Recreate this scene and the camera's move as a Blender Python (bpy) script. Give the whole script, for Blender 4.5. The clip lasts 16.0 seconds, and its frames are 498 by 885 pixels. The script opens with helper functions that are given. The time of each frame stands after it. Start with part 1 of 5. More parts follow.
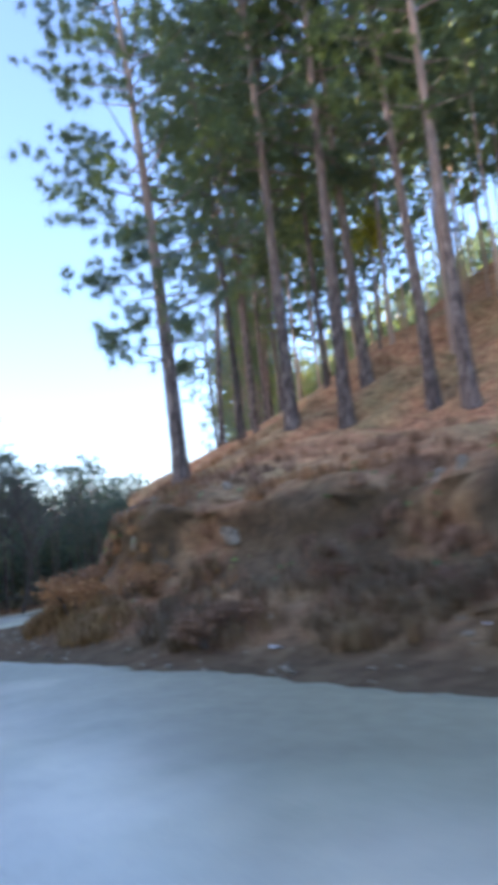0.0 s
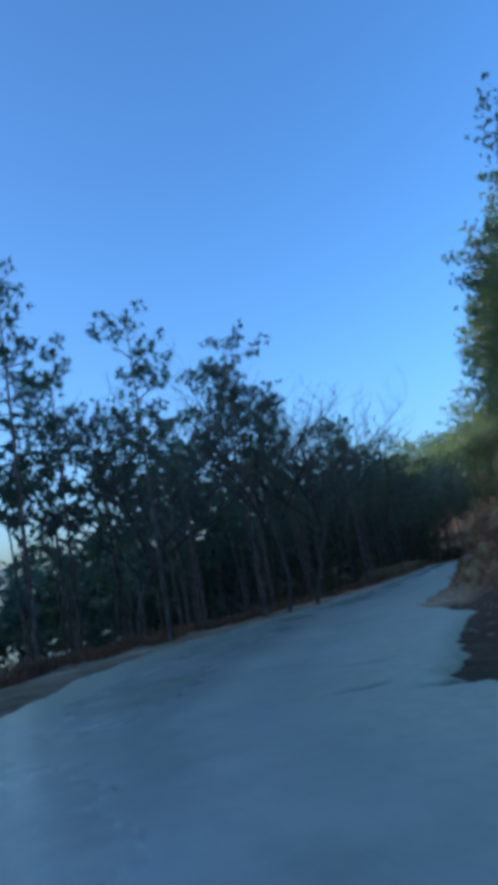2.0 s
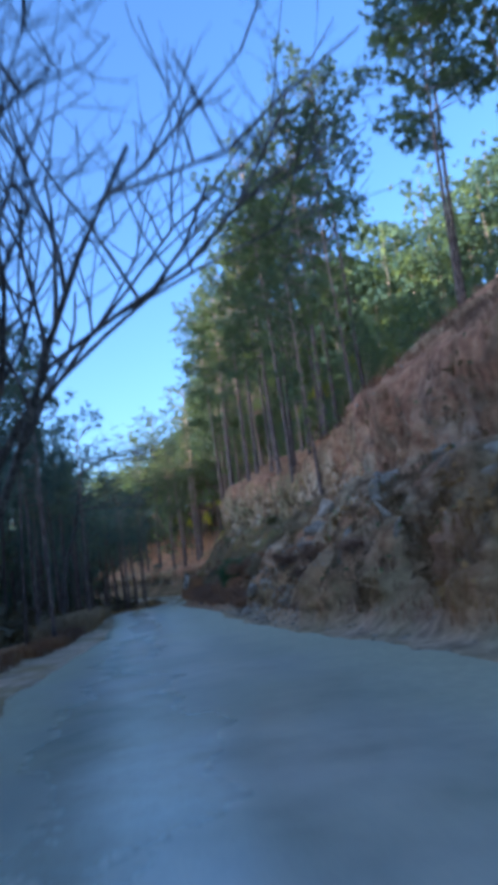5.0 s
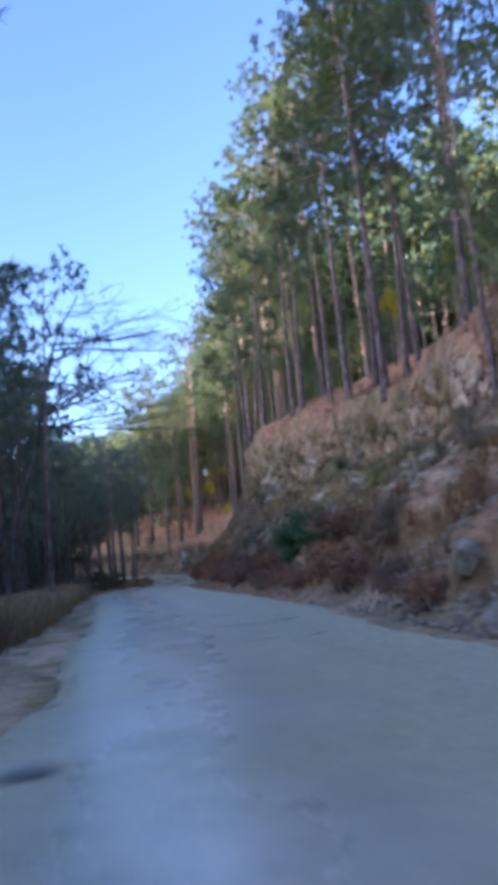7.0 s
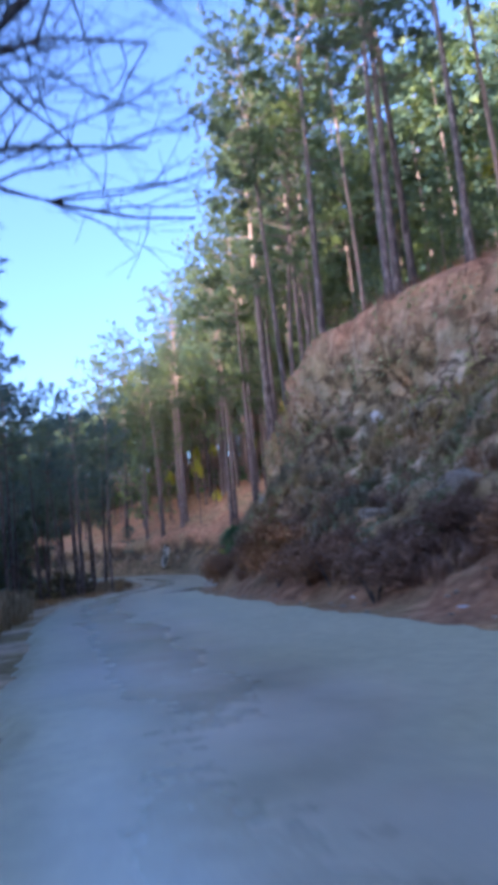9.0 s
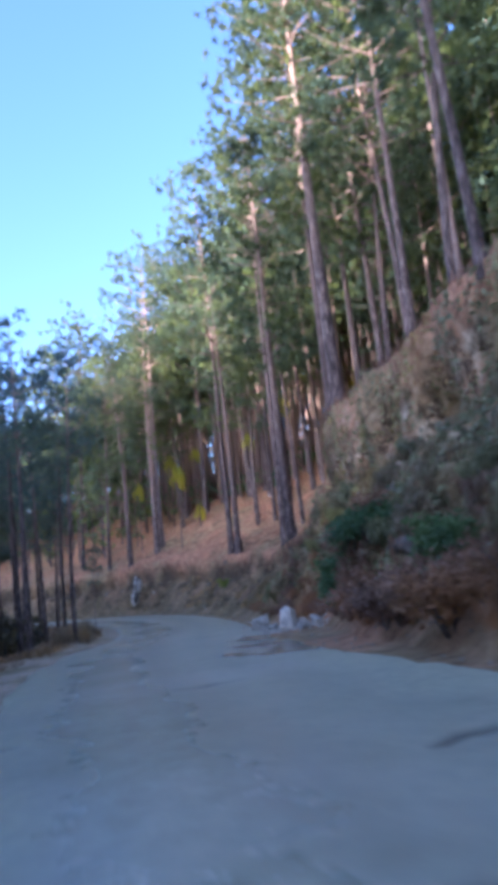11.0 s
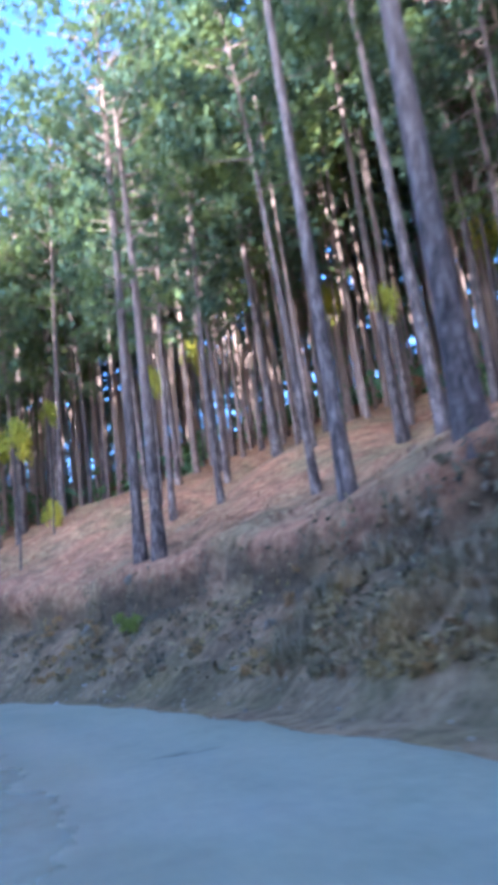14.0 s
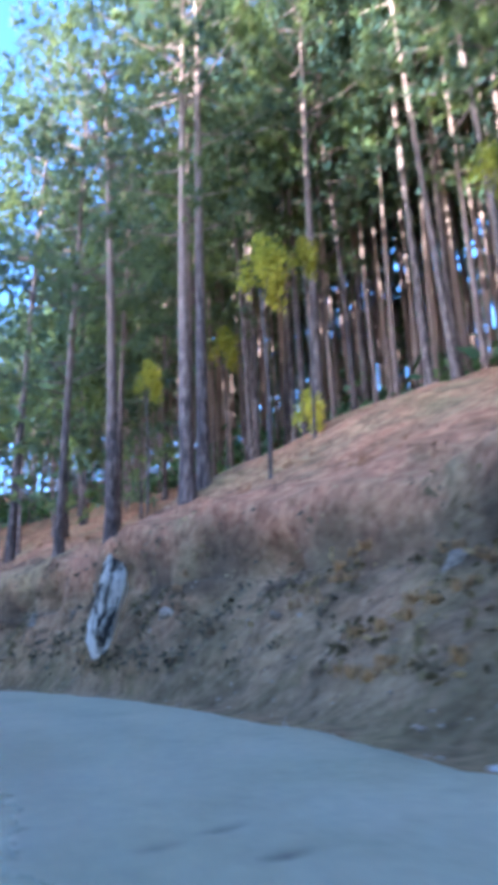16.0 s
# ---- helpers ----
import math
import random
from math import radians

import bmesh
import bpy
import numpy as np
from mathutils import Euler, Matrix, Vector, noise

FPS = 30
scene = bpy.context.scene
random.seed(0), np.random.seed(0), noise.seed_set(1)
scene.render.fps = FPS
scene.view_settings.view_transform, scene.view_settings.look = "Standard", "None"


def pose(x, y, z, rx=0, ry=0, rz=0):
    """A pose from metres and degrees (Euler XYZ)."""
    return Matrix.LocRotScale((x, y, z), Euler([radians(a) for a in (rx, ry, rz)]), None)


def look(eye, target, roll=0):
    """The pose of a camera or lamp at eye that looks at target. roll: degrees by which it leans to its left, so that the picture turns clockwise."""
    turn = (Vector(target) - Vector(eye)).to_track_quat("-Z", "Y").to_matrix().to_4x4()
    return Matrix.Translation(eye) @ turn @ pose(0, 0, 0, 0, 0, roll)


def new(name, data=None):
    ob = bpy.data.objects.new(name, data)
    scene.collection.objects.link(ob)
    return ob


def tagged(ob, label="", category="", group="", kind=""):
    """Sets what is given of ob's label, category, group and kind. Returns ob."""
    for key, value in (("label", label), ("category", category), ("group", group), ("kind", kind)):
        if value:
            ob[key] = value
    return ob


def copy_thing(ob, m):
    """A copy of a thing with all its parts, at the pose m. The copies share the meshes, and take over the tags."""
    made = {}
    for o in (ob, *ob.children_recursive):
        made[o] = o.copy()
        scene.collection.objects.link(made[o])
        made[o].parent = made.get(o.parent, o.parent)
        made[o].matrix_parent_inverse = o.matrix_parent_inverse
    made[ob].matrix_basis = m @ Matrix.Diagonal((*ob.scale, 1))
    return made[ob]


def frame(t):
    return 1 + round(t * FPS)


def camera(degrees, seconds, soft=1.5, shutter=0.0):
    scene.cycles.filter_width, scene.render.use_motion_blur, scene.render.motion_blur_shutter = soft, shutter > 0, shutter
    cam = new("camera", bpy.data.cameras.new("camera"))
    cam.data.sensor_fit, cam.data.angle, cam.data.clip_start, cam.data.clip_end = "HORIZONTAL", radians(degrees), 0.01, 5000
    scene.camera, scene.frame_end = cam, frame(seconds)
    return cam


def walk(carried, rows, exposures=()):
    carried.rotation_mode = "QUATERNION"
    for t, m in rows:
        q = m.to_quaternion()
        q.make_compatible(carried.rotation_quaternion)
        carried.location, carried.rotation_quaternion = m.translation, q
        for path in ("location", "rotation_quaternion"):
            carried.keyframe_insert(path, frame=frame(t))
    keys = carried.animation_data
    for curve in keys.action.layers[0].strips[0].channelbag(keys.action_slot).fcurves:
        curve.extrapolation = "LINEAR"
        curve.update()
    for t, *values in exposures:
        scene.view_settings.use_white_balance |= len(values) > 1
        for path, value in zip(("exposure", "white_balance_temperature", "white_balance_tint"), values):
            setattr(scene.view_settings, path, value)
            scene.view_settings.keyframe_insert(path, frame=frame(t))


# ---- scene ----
cam = camera(39.26, 16.0, 6.8, 0.4)
EXPOSURES = [(0.0, 2.75, 6300, 25), (0.5, 2.08, 5480, 20), (1.0, 1.12, 4750, 7), (4.2, 1.55, 4750, 8), (6.3, 2.1, 5500, 32), (9.7, 2.4, 5200, 33), (12.0, 2.75, 4980, 31), (13.5, 3.2, 4580, 22), (15.0, 3.2, 4600, 21), (16.0, 3.2, 4650, 20)]
PATH = [
    (0.0, pose(28.810, -46.462, 3.148, 97.13, 6.23, 16.44)),
    (0.5, pose(25.701, -43.225, 2.817, 97.89, 7.29, 24.43)),
    (1.0, pose(22.260, -40.924, 2.562, 98.25, 8.32, 30.10)),
    (1.5, pose(18.688, -38.401, 2.472, 98.41, 9.04, 32.53)),
    (2.0, pose(15.320, -35.727, 2.276, 98.88, 9.91, 31.99)),
    (2.5, pose(12.276, -32.552, 2.088, 99.27, 10.53, 28.26)),
    (3.0, pose(9.571, -29.002, 1.938, 99.17, 10.16, 22.11)),
    (3.5, pose(7.256, -25.079, 1.726, 99.24, 9.52, 15.80)),
    (4.0, pose(5.454, -20.683, 1.413, 99.48, 8.74, 10.32)),
    (4.5, pose(3.965, -16.361, 1.094, 99.28, 8.68, 5.95)),
    (5.0, pose(2.767, -11.897, 0.819, 98.69, 7.74, 2.90)),
    (5.5, pose(1.726, -7.321, 0.564, 98.04, 6.42, 1.04)),
    (6.0, pose(0.672, -2.687, 0.328, 97.47, 5.34, 0.41)),
    (6.5, pose(-0.635, 2.081, 0.088, 97.18, 5.10, 0.92)),
    (7.0, pose(-1.704, 6.783, -0.179, 97.27, 5.28, 1.83)),
    (7.5, pose(-2.726, 11.415, -0.398, 97.53, 5.46, 1.71)),
    (8.0, pose(-3.750, 16.445, -0.536, 97.63, 5.44, 1.03)),
    (8.5, pose(-4.781, 21.534, -0.738, 97.19, 5.96, 0.27)),
    (9.0, pose(-5.985, 26.001, -1.111, 97.09, 5.56, -0.66)),
    (9.5, pose(-7.100, 31.280, -1.365, 97.70, 5.38, -1.11)),
    (10.0, pose(-8.394, 36.558, -1.522, 98.60, 5.71, -1.41)),
    (10.5, pose(-9.717, 41.538, -1.762, 99.29, 5.81, -2.76)),
    (11.0, pose(-10.974, 46.583, -2.010, 99.81, 6.25, -5.04)),
    (11.5, pose(-12.067, 51.793, -2.276, 100.33, 7.06, -8.12)),
    (12.0, pose(-12.874, 57.232, -2.514, 100.92, 8.22, -11.84)),
    (12.5, pose(-13.277, 62.914, -2.810, 101.92, 8.65, -15.65)),
    (13.0, pose(-13.272, 68.487, -3.013, 102.94, 8.86, -18.42)),
    (13.5, pose(-12.957, 74.106, -3.229, 103.82, 8.83, -19.79)),
    (14.0, pose(-12.622, 79.625, -3.568, 103.69, 7.25, -19.36)),
    (14.5, pose(-12.445, 84.794, -3.842, 105.86, 5.22, -18.42)),
    (15.0, pose(-12.169, 89.208, -4.026, 105.78, 4.11, -14.22)),
    (15.5, pose(-12.688, 93.715, -4.210, 106.30, 2.18, -9.38)),
    (16.0, pose(-13.324, 98.318, -4.356, 104.95, 2.52, -3.29)),
]
walk(cam, PATH, EXPOSURES)

# ---- place ----
from mathutils.bvhtree import BVHTree

# world, sun
SUN_WAY = Vector((-0.78, -0.62, 0.176)).normalized()
world = bpy.data.worlds.new("sky")
scene.world = world
world.use_nodes = True
wn = world.node_tree.nodes
sky = wn.new("ShaderNodeTexSky")
sky.sky_type = "NISHITA"
sky.sun_disc = False
sky.sun_elevation = math.asin(SUN_WAY.z)
sky.sun_rotation = math.atan2(SUN_WAY.x, SUN_WAY.y)
sky.altitude = 1500
sky.air_density = 1.1
sky.dust_density = 9.0
sky.ozone_density = 2.8
world.node_tree.links.new(sky.outputs[0], wn["Background"].inputs[0])
wn["Background"].inputs[1].default_value = 0.15
sun_data = bpy.data.lights.new("sun", "SUN")
sun_data.energy, sun_data.angle, sun_data.color = 3.4, radians(0.6), (1.0, 0.85, 0.66)
sun = new("sun", sun_data)
sun.matrix_world = look(SUN_WAY * 300, (0, 0, 0))


# materials
def material(name, rough=0.85, spec=0.3):
    m = bpy.data.materials.new(name)
    m.use_nodes = True
    b = m.node_tree.nodes["Principled BSDF"]
    b.inputs["Roughness"].default_value = rough
    b.inputs["Specular IOR Level"].default_value = spec
    return m, m.node_tree, b


def node(tree, kind, **values):
    n = tree.nodes.new(kind)
    for k, v in values.items():
        n.inputs[k.replace("_", " ")].default_value = v
    return n


def noise_tex(tree, scale, detail=4.0, rough=0.6, vec=None, kind="ShaderNodeTexNoise"):
    n = tree.nodes.new(kind)
    n.inputs["Scale"].default_value = scale
    if kind == "ShaderNodeTexNoise":
        n.inputs["Detail"].default_value = detail
        n.inputs["Roughness"].default_value = rough
    if vec is None:
        g = tree.nodes.new("ShaderNodeNewGeometry")
        vec = g.outputs["Position"]
    tree.links.new(vec, n.inputs["Vector"])
    return n


def ramp(tree, source, stops):
    r = tree.nodes.new("ShaderNodeValToRGB")
    while len(r.color_ramp.elements) < len(stops):
        r.color_ramp.elements.new(0.5)
    for e, (p, c) in zip(r.color_ramp.elements, stops):
        e.position, e.color = p, (*c, 1)
    tree.links.new(source, r.inputs[0])
    return r


def mix(tree, fac, a, b, mode="MIX"):
    n = tree.nodes.new("ShaderNodeMix")
    n.data_type, n.blend_type = "RGBA", mode
    for s, v in ((0, fac), (6, a), (7, b)):
        if isinstance(v, (int, float)):
            n.inputs[s].default_value = v
        elif isinstance(v, tuple):
            n.inputs[s].default_value = (*v, 1)
        else:
            tree.links.new(v, n.inputs[s])
    return n.outputs[2]


def bump(tree, height, strength, distance, bsdf):
    n = tree.nodes.new("ShaderNodeBump")
    n.inputs["Strength"].default_value, n.inputs["Distance"].default_value = strength, distance
    tree.links.new(height, n.inputs["Height"])
    tree.links.new(n.outputs[0], bsdf.inputs["Normal"])


def ground_material():
    m, t, b = material("forest_ground", 0.95, 0.15)
    zone = t.nodes.new("ShaderNodeAttribute")
    zone.attribute_name = "zone"
    sep = t.nodes.new("ShaderNodeSeparateColor")
    t.links.new(zone.outputs["Color"], sep.inputs[0])
    fine = noise_tex(t, 3.0, 8, 0.7)
    large = noise_tex(t, 0.22, 5, 0.6)
    soil = ramp(t, fine.outputs[0], [(0.3, (0.18, 0.125, 0.066)), (0.5, (0.36, 0.265, 0.15)), (0.72, (0.53, 0.41, 0.255))])
    needles = ramp(t, fine.outputs[0], [(0.28, (0.17, 0.08, 0.045)), (0.5, (0.38, 0.195, 0.11)), (0.7, (0.52, 0.33, 0.19))])
    straw = ramp(t, fine.outputs[0], [(0.3, (0.16, 0.112, 0.056)), (0.7, (0.42, 0.305, 0.17))])
    patch = ramp(t, large.outputs[0], [(0.48, (0, 0, 0)), (0.62, (1, 1, 1))])
    floor_col = mix(t, patch.outputs[0], needles.outputs[0], straw.outputs[0])
    crack = noise_tex(t, 1.3, 6, 0.75)
    stone = ramp(t, crack.outputs[0], [(0.35, (0.09, 0.074, 0.05)), (0.45, (0.42, 0.35, 0.24)), (0.58, (0.62, 0.53, 0.375)), (0.72, (0.76, 0.69, 0.55))])
    sand = ramp(t, fine.outputs[0], [(0.3, (0.36, 0.3, 0.21)), (0.7, (0.66, 0.56, 0.42))])
    c = mix(t, sep.outputs[0], soil.outputs[0], floor_col)
    breakup = ramp(t, noise_tex(t, 0.9, 5, 0.7).outputs[0], [(0.46, (0, 0, 0)), (0.58, (1, 1, 1))])
    mask = t.nodes.new("ShaderNodeMath")
    mask.operation = "MULTIPLY"
    t.links.new(sep.outputs[1], mask.inputs[0])
    t.links.new(breakup.outputs[0], mask.inputs[1])
    c = mix(t, mask.outputs[0], c, stone.outputs[0])
    c = mix(t, sep.outputs[2], c, sand.outputs[0])
    blotch = ramp(t, noise_tex(t, 1.15, 7, 0.68).outputs[0], [(0.36, (0.62, 0.59, 0.55)), (0.5, (1.15, 1.1, 1.04)), (0.66, (1.5, 1.4, 1.28))])
    c = mix(t, 0.9, c, blotch.outputs[0], "MULTIPLY")
    moss = ramp(t, noise_tex(t, 0.4, 5, 0.7).outputs[0], [(0.44, (0, 0, 0)), (0.58, (0.85, 0.85, 0.85))])
    grown = ramp(t, fine.outputs[0], [(0.3, (0.15, 0.118, 0.05)), (0.7, (0.41, 0.32, 0.15))])
    wild = t.nodes.new("ShaderNodeMath")
    wild.operation = "MULTIPLY"
    t.links.new(moss.outputs[0], wild.inputs[0])
    t.links.new(mix(t, sep.outputs[0], (1, 1, 1), (0.35, 0.35, 0.35)), wild.inputs[1])
    c = mix(t, wild.outputs[0], c, grown.outputs[0])
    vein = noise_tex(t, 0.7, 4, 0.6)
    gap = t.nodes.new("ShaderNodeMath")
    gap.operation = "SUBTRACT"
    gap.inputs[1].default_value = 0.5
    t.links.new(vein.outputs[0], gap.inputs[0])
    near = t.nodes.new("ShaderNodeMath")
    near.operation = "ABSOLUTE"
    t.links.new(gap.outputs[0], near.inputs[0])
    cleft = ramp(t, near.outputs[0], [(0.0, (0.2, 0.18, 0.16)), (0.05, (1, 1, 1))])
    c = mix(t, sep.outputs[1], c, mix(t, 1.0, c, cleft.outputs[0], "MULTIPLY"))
    # dark bare soil, which also paints the shade on the bank
    bare = ramp(t, fine.outputs[0], [(0.3, (0.043, 0.03, 0.018)), (0.7, (0.155, 0.115, 0.066))])
    c = mix(t, zone.outputs["Alpha"], c, bare.outputs[0])
    t.links.new(c, b.inputs["Base Color"])
    add = t.nodes.new("ShaderNodeMath")
    add.operation = "ADD"
    t.links.new(fine.outputs[0], add.inputs[0])
    t.links.new(crack.outputs[0], add.inputs[1])
    bump(t, add.outputs[0], 0.8, 0.14, b)
    return m


def asphalt_material():
    m, t, b = material("worn_asphalt", 0.5, 0.5)
    fine = noise_tex(t, 40.0, 4, 0.7)
    wear = noise_tex(t, 0.4, 3, 0.5)
    mottle = noise_tex(t, 2.6, 6, 0.72)
    edge = t.nodes.new("ShaderNodeAttribute")
    edge.attribute_name = "zone"
    sep = t.nodes.new("ShaderNodeSeparateColor")
    t.links.new(edge.outputs["Color"], sep.inputs[0])
    base = ramp(t, fine.outputs[0], [(0.3, (0.338, 0.34, 0.255)), (0.7, (0.458, 0.462, 0.345))])
    dust = ramp(t, wear.outputs[0], [(0.40, (0, 0, 0)), (0.66, (0.85, 0.85, 0.85))])
    c = mix(t, dust.outputs[0], base.outputs[0], (0.56, 0.53, 0.44))
    patchy = ramp(t, mottle.outputs[0], [(0.34, (0.6, 0.61, 0.62)), (0.5, (1, 1, 1)), (0.68, (1.3, 1.28, 1.22))])
    c = mix(t, 0.3, c, patchy.outputs[0], "MULTIPLY")
    # wheel tracks worn smooth, the crown between them and the outer lane dustier
    sway = t.nodes.new("ShaderNodeMath")
    sway.operation = "MULTIPLY_ADD"
    sway.inputs[1].default_value, sway.inputs[2].default_value = 0.12, -0.06
    t.links.new(wear.outputs[0], sway.inputs[0])
    lane = t.nodes.new("ShaderNodeMath")
    lane.operation = "ADD"
    t.links.new(edge.outputs["Alpha"], lane.inputs[0])
    t.links.new(sway.outputs[0], lane.inputs[1])
    track = ramp(t, lane.outputs[0], [(0.08, (1.0, 1.0, 1.0)), (0.2, (0.86, 0.88, 0.9)), (0.32, (1.08, 1.07, 1.05)), (0.44, (0.9, 0.91, 0.93)), (0.56, (1.05, 1.03, 0.99)), (0.68, (0.78, 0.78, 0.77)), (0.8, (0.9, 0.88, 0.84)), (0.95, (0.74, 0.72, 0.68))])
    c = mix(t, 1.0, c, track.outputs[0], "MULTIPLY")
    stain = ramp(t, noise_tex(t, 0.8, 4, 0.6).outputs[0], [(0.3, (0.5, 0.5, 0.49)), (0.46, (1, 1, 1))])
    c = mix(t, 0.5, c, stain.outputs[0], "MULTIPLY")
    c = mix(t, sep.outputs[0], c, ramp(t, noise_tex(t, 6.0, 6, 0.7).outputs[0], [(0.3, (0.375, 0.37, 0.225)), (0.7, (0.59, 0.58, 0.37))]).outputs[0])
    c = mix(t, sep.outputs[1], c, (0.07, 0.064, 0.055))
    t.links.new(c, b.inputs["Base Color"])
    gloss = ramp(t, mottle.outputs[0], [(0.3, (0.36, 0.36, 0.36)), (0.7, (0.40, 0.40, 0.40))])
    side = ramp(t, lane.outputs[0], [(0.45, (0.85, 0.85, 0.85)), (0.75, (1.35, 1.35, 1.35))])
    rough = mix(t, 1.0, gloss.outputs[0], side.outputs[0], "MULTIPLY")
    rough = mix(t, sep.outputs[2], rough, (0.2, 0.2, 0.2))
    t.links.new(rough, b.inputs["Roughness"])
    add = t.nodes.new("ShaderNodeMath")
    add.operation = "ADD"
    t.links.new(fine.outputs[0], add.inputs[0])
    t.links.new(mottle.outputs[0], add.inputs[1])
    bump(t, add.outputs[0], 0.08, 0.005, b)
    return m


def bark_material(name, dark, mid, pale, upper=None):
    m, t, b = material(name, 0.9, 0.2)
    geo = t.nodes.new("ShaderNodeTexCoord")
    mp = t.nodes.new("ShaderNodeMapping")
    mp.inputs["Scale"].default_value = (1, 1, 0.22)
    t.links.new(geo.outputs["Object"], mp.inputs["Vector"])
    n = noise_tex(t, 9.0, 5, 0.7, mp.outputs[0])
    info = t.nodes.new("ShaderNodeObjectInfo")
    c = ramp(t, n.outputs[0], [(0.36, dark), (0.5, mid), (0.64, pale)]).outputs[0]
    if upper:
        sep = t.nodes.new("ShaderNodeSeparateXYZ")
        t.links.new(geo.outputs["Object"], sep.inputs[0])
        up = t.nodes.new("ShaderNodeMapRange")
        up.inputs[1].default_value, up.inputs[2].default_value = 4.0, 14.0
        t.links.new(sep.outputs[2], up.inputs[0])
        c = mix(t, up.outputs[0], c, mix(t, n.outputs[0], (0.28, 0.185, 0.135), upper))
    hsv = t.nodes.new("ShaderNodeHueSaturation")
    mr = t.nodes.new("ShaderNodeMapRange")
    mr.inputs[3].default_value, mr.inputs[4].default_value = 0.7, 1.3
    t.links.new(info.outputs["Random"], mr.inputs[0])
    t.links.new(mr.outputs[0], hsv.inputs["Value"])
    t.links.new(c, hsv.inputs["Color"])
    t.links.new(hsv.outputs[0], b.inputs["Base Color"])
    bump(t, n.outputs[0], 1.0, 0.05, b)
    return m


def leaf_material(name, a, c, through_col, share=0.3, sunny=(1.3, 1.2, 0.85)):
    """Leaves: a diffuse coat with light let through."""
    m, t, b = material(name, 0.65, 0.12)
    geo = t.nodes.new("ShaderNodeNewGeometry")
    info = t.nodes.new("ShaderNodeObjectInfo")
    col = mix(t, geo.outputs["Random Per Island"], a, c)
    # sunlit and shaded clumps painted into the leaf colour by noise
    sun_shade_clump = ramp(t, noise_tex(t, 0.26, 3, 0.6).outputs[0], [(0.36, (0.62, 0.74, 0.9)), (0.5, (0.95, 1, 1)), (0.62, sunny)])
    col = mix(t, 1.0, col, sun_shade_clump.outputs[0], "MULTIPLY")
    hsv = t.nodes.new("ShaderNodeHueSaturation")
    mr = t.nodes.new("ShaderNodeMapRange")
    mr.inputs[3].default_value, mr.inputs[4].default_value = 0.75, 1.25
    t.links.new(info.outputs["Random"], mr.inputs[0])
    t.links.new(mr.outputs[0], hsv.inputs["Value"])
    t.links.new(col, hsv.inputs["Color"])
    t.links.new(hsv.outputs[0], b.inputs["Base Color"])
    tl = t.nodes.new("ShaderNodeBsdfTranslucent")
    tl.inputs[0].default_value = (*through_col, 1)
    ms = t.nodes.new("ShaderNodeMixShader")
    ms.inputs[0].default_value = share
    t.links.new(b.outputs[0], ms.inputs[1])
    t.links.new(tl.outputs[0], ms.inputs[2])
    t.links.new(ms.outputs[0], t.nodes["Material Output"].inputs["Surface"])
    return m


def stone_material(name, dark, mid, pale, scale=2.5, streak=1.0, stops=(0.3, 0.48, 0.68)):
    m, t, b = material(name, 0.85, 0.3)
    co = t.nodes.new("ShaderNodeTexCoord")
    mp = t.nodes.new("ShaderNodeMapping")
    mp.inputs["Scale"].default_value = (1, 1, streak)
    t.links.new(co.outputs["Object"], mp.inputs["Vector"])
    n = noise_tex(t, scale, 8, 0.7, mp.outputs[0])
    info = t.nodes.new("ShaderNodeObjectInfo")
    c = ramp(t, n.outputs[0], list(zip(stops, (dark, mid, pale)))).outputs[0]
    hsv = t.nodes.new("ShaderNodeHueSaturation")
    mr = t.nodes.new("ShaderNodeMapRange")
    mr.inputs[3].default_value, mr.inputs[4].default_value = 0.65, 1.25
    t.links.new(info.outputs["Random"], mr.inputs[0])
    t.links.new(mr.outputs[0], hsv.inputs["Value"])
    t.links.new(c, hsv.inputs["Color"])
    t.links.new(hsv.outputs[0], b.inputs["Base Color"])
    bump(t, n.outputs[0], 0.7, 0.06, b)
    return m


M_GROUND = ground_material()
M_ROAD = asphalt_material()
M_BARK = bark_material("pine_bark", (0.04, 0.032, 0.028), (0.125, 0.097, 0.083), (0.29, 0.235, 0.20), (0.39, 0.29, 0.22))
M_GREY_BARK = bark_material("grey_bark", (0.05, 0.045, 0.04), (0.12, 0.105, 0.095), (0.25, 0.22, 0.19))
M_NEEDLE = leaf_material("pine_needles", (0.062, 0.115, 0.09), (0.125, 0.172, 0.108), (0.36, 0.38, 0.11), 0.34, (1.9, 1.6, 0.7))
M_NEEDLE_DARK = leaf_material("dark_pine_needles", (0.085, 0.14, 0.115), (0.19, 0.235, 0.175), (0.2, 0.24, 0.13), 0.3)
M_GRASS = leaf_material("dry_grass_blades", (0.20, 0.115, 0.056), (0.42, 0.275, 0.145), (0.3, 0.19, 0.09), 0.25)
M_RED_GRASS = leaf_material("red_grass_blades", (0.22, 0.115, 0.07), (0.42, 0.245, 0.145), (0.35, 0.19, 0.1), 0.25)
M_OLIVE_GRASS = leaf_material("olive_grass_blades", (0.22, 0.165, 0.085), (0.42, 0.325, 0.185), (0.34, 0.26, 0.12), 0.3)
M_TAN_GRASS = leaf_material("tan_grass_blades", (0.28, 0.185, 0.1), (0.52, 0.375, 0.22), (0.4, 0.3, 0.16), 0.3)
M_BROWN_SHRUB = leaf_material("brown_undergrowth", (0.07, 0.06, 0.04), (0.18, 0.15, 0.09), (0.12, 0.1, 0.05), 0.2)
M_SHRUB = leaf_material("shrub_leaves", (0.08, 0.15, 0.07), (0.18, 0.27, 0.13), (0.16, 0.26, 0.06), 0.3)
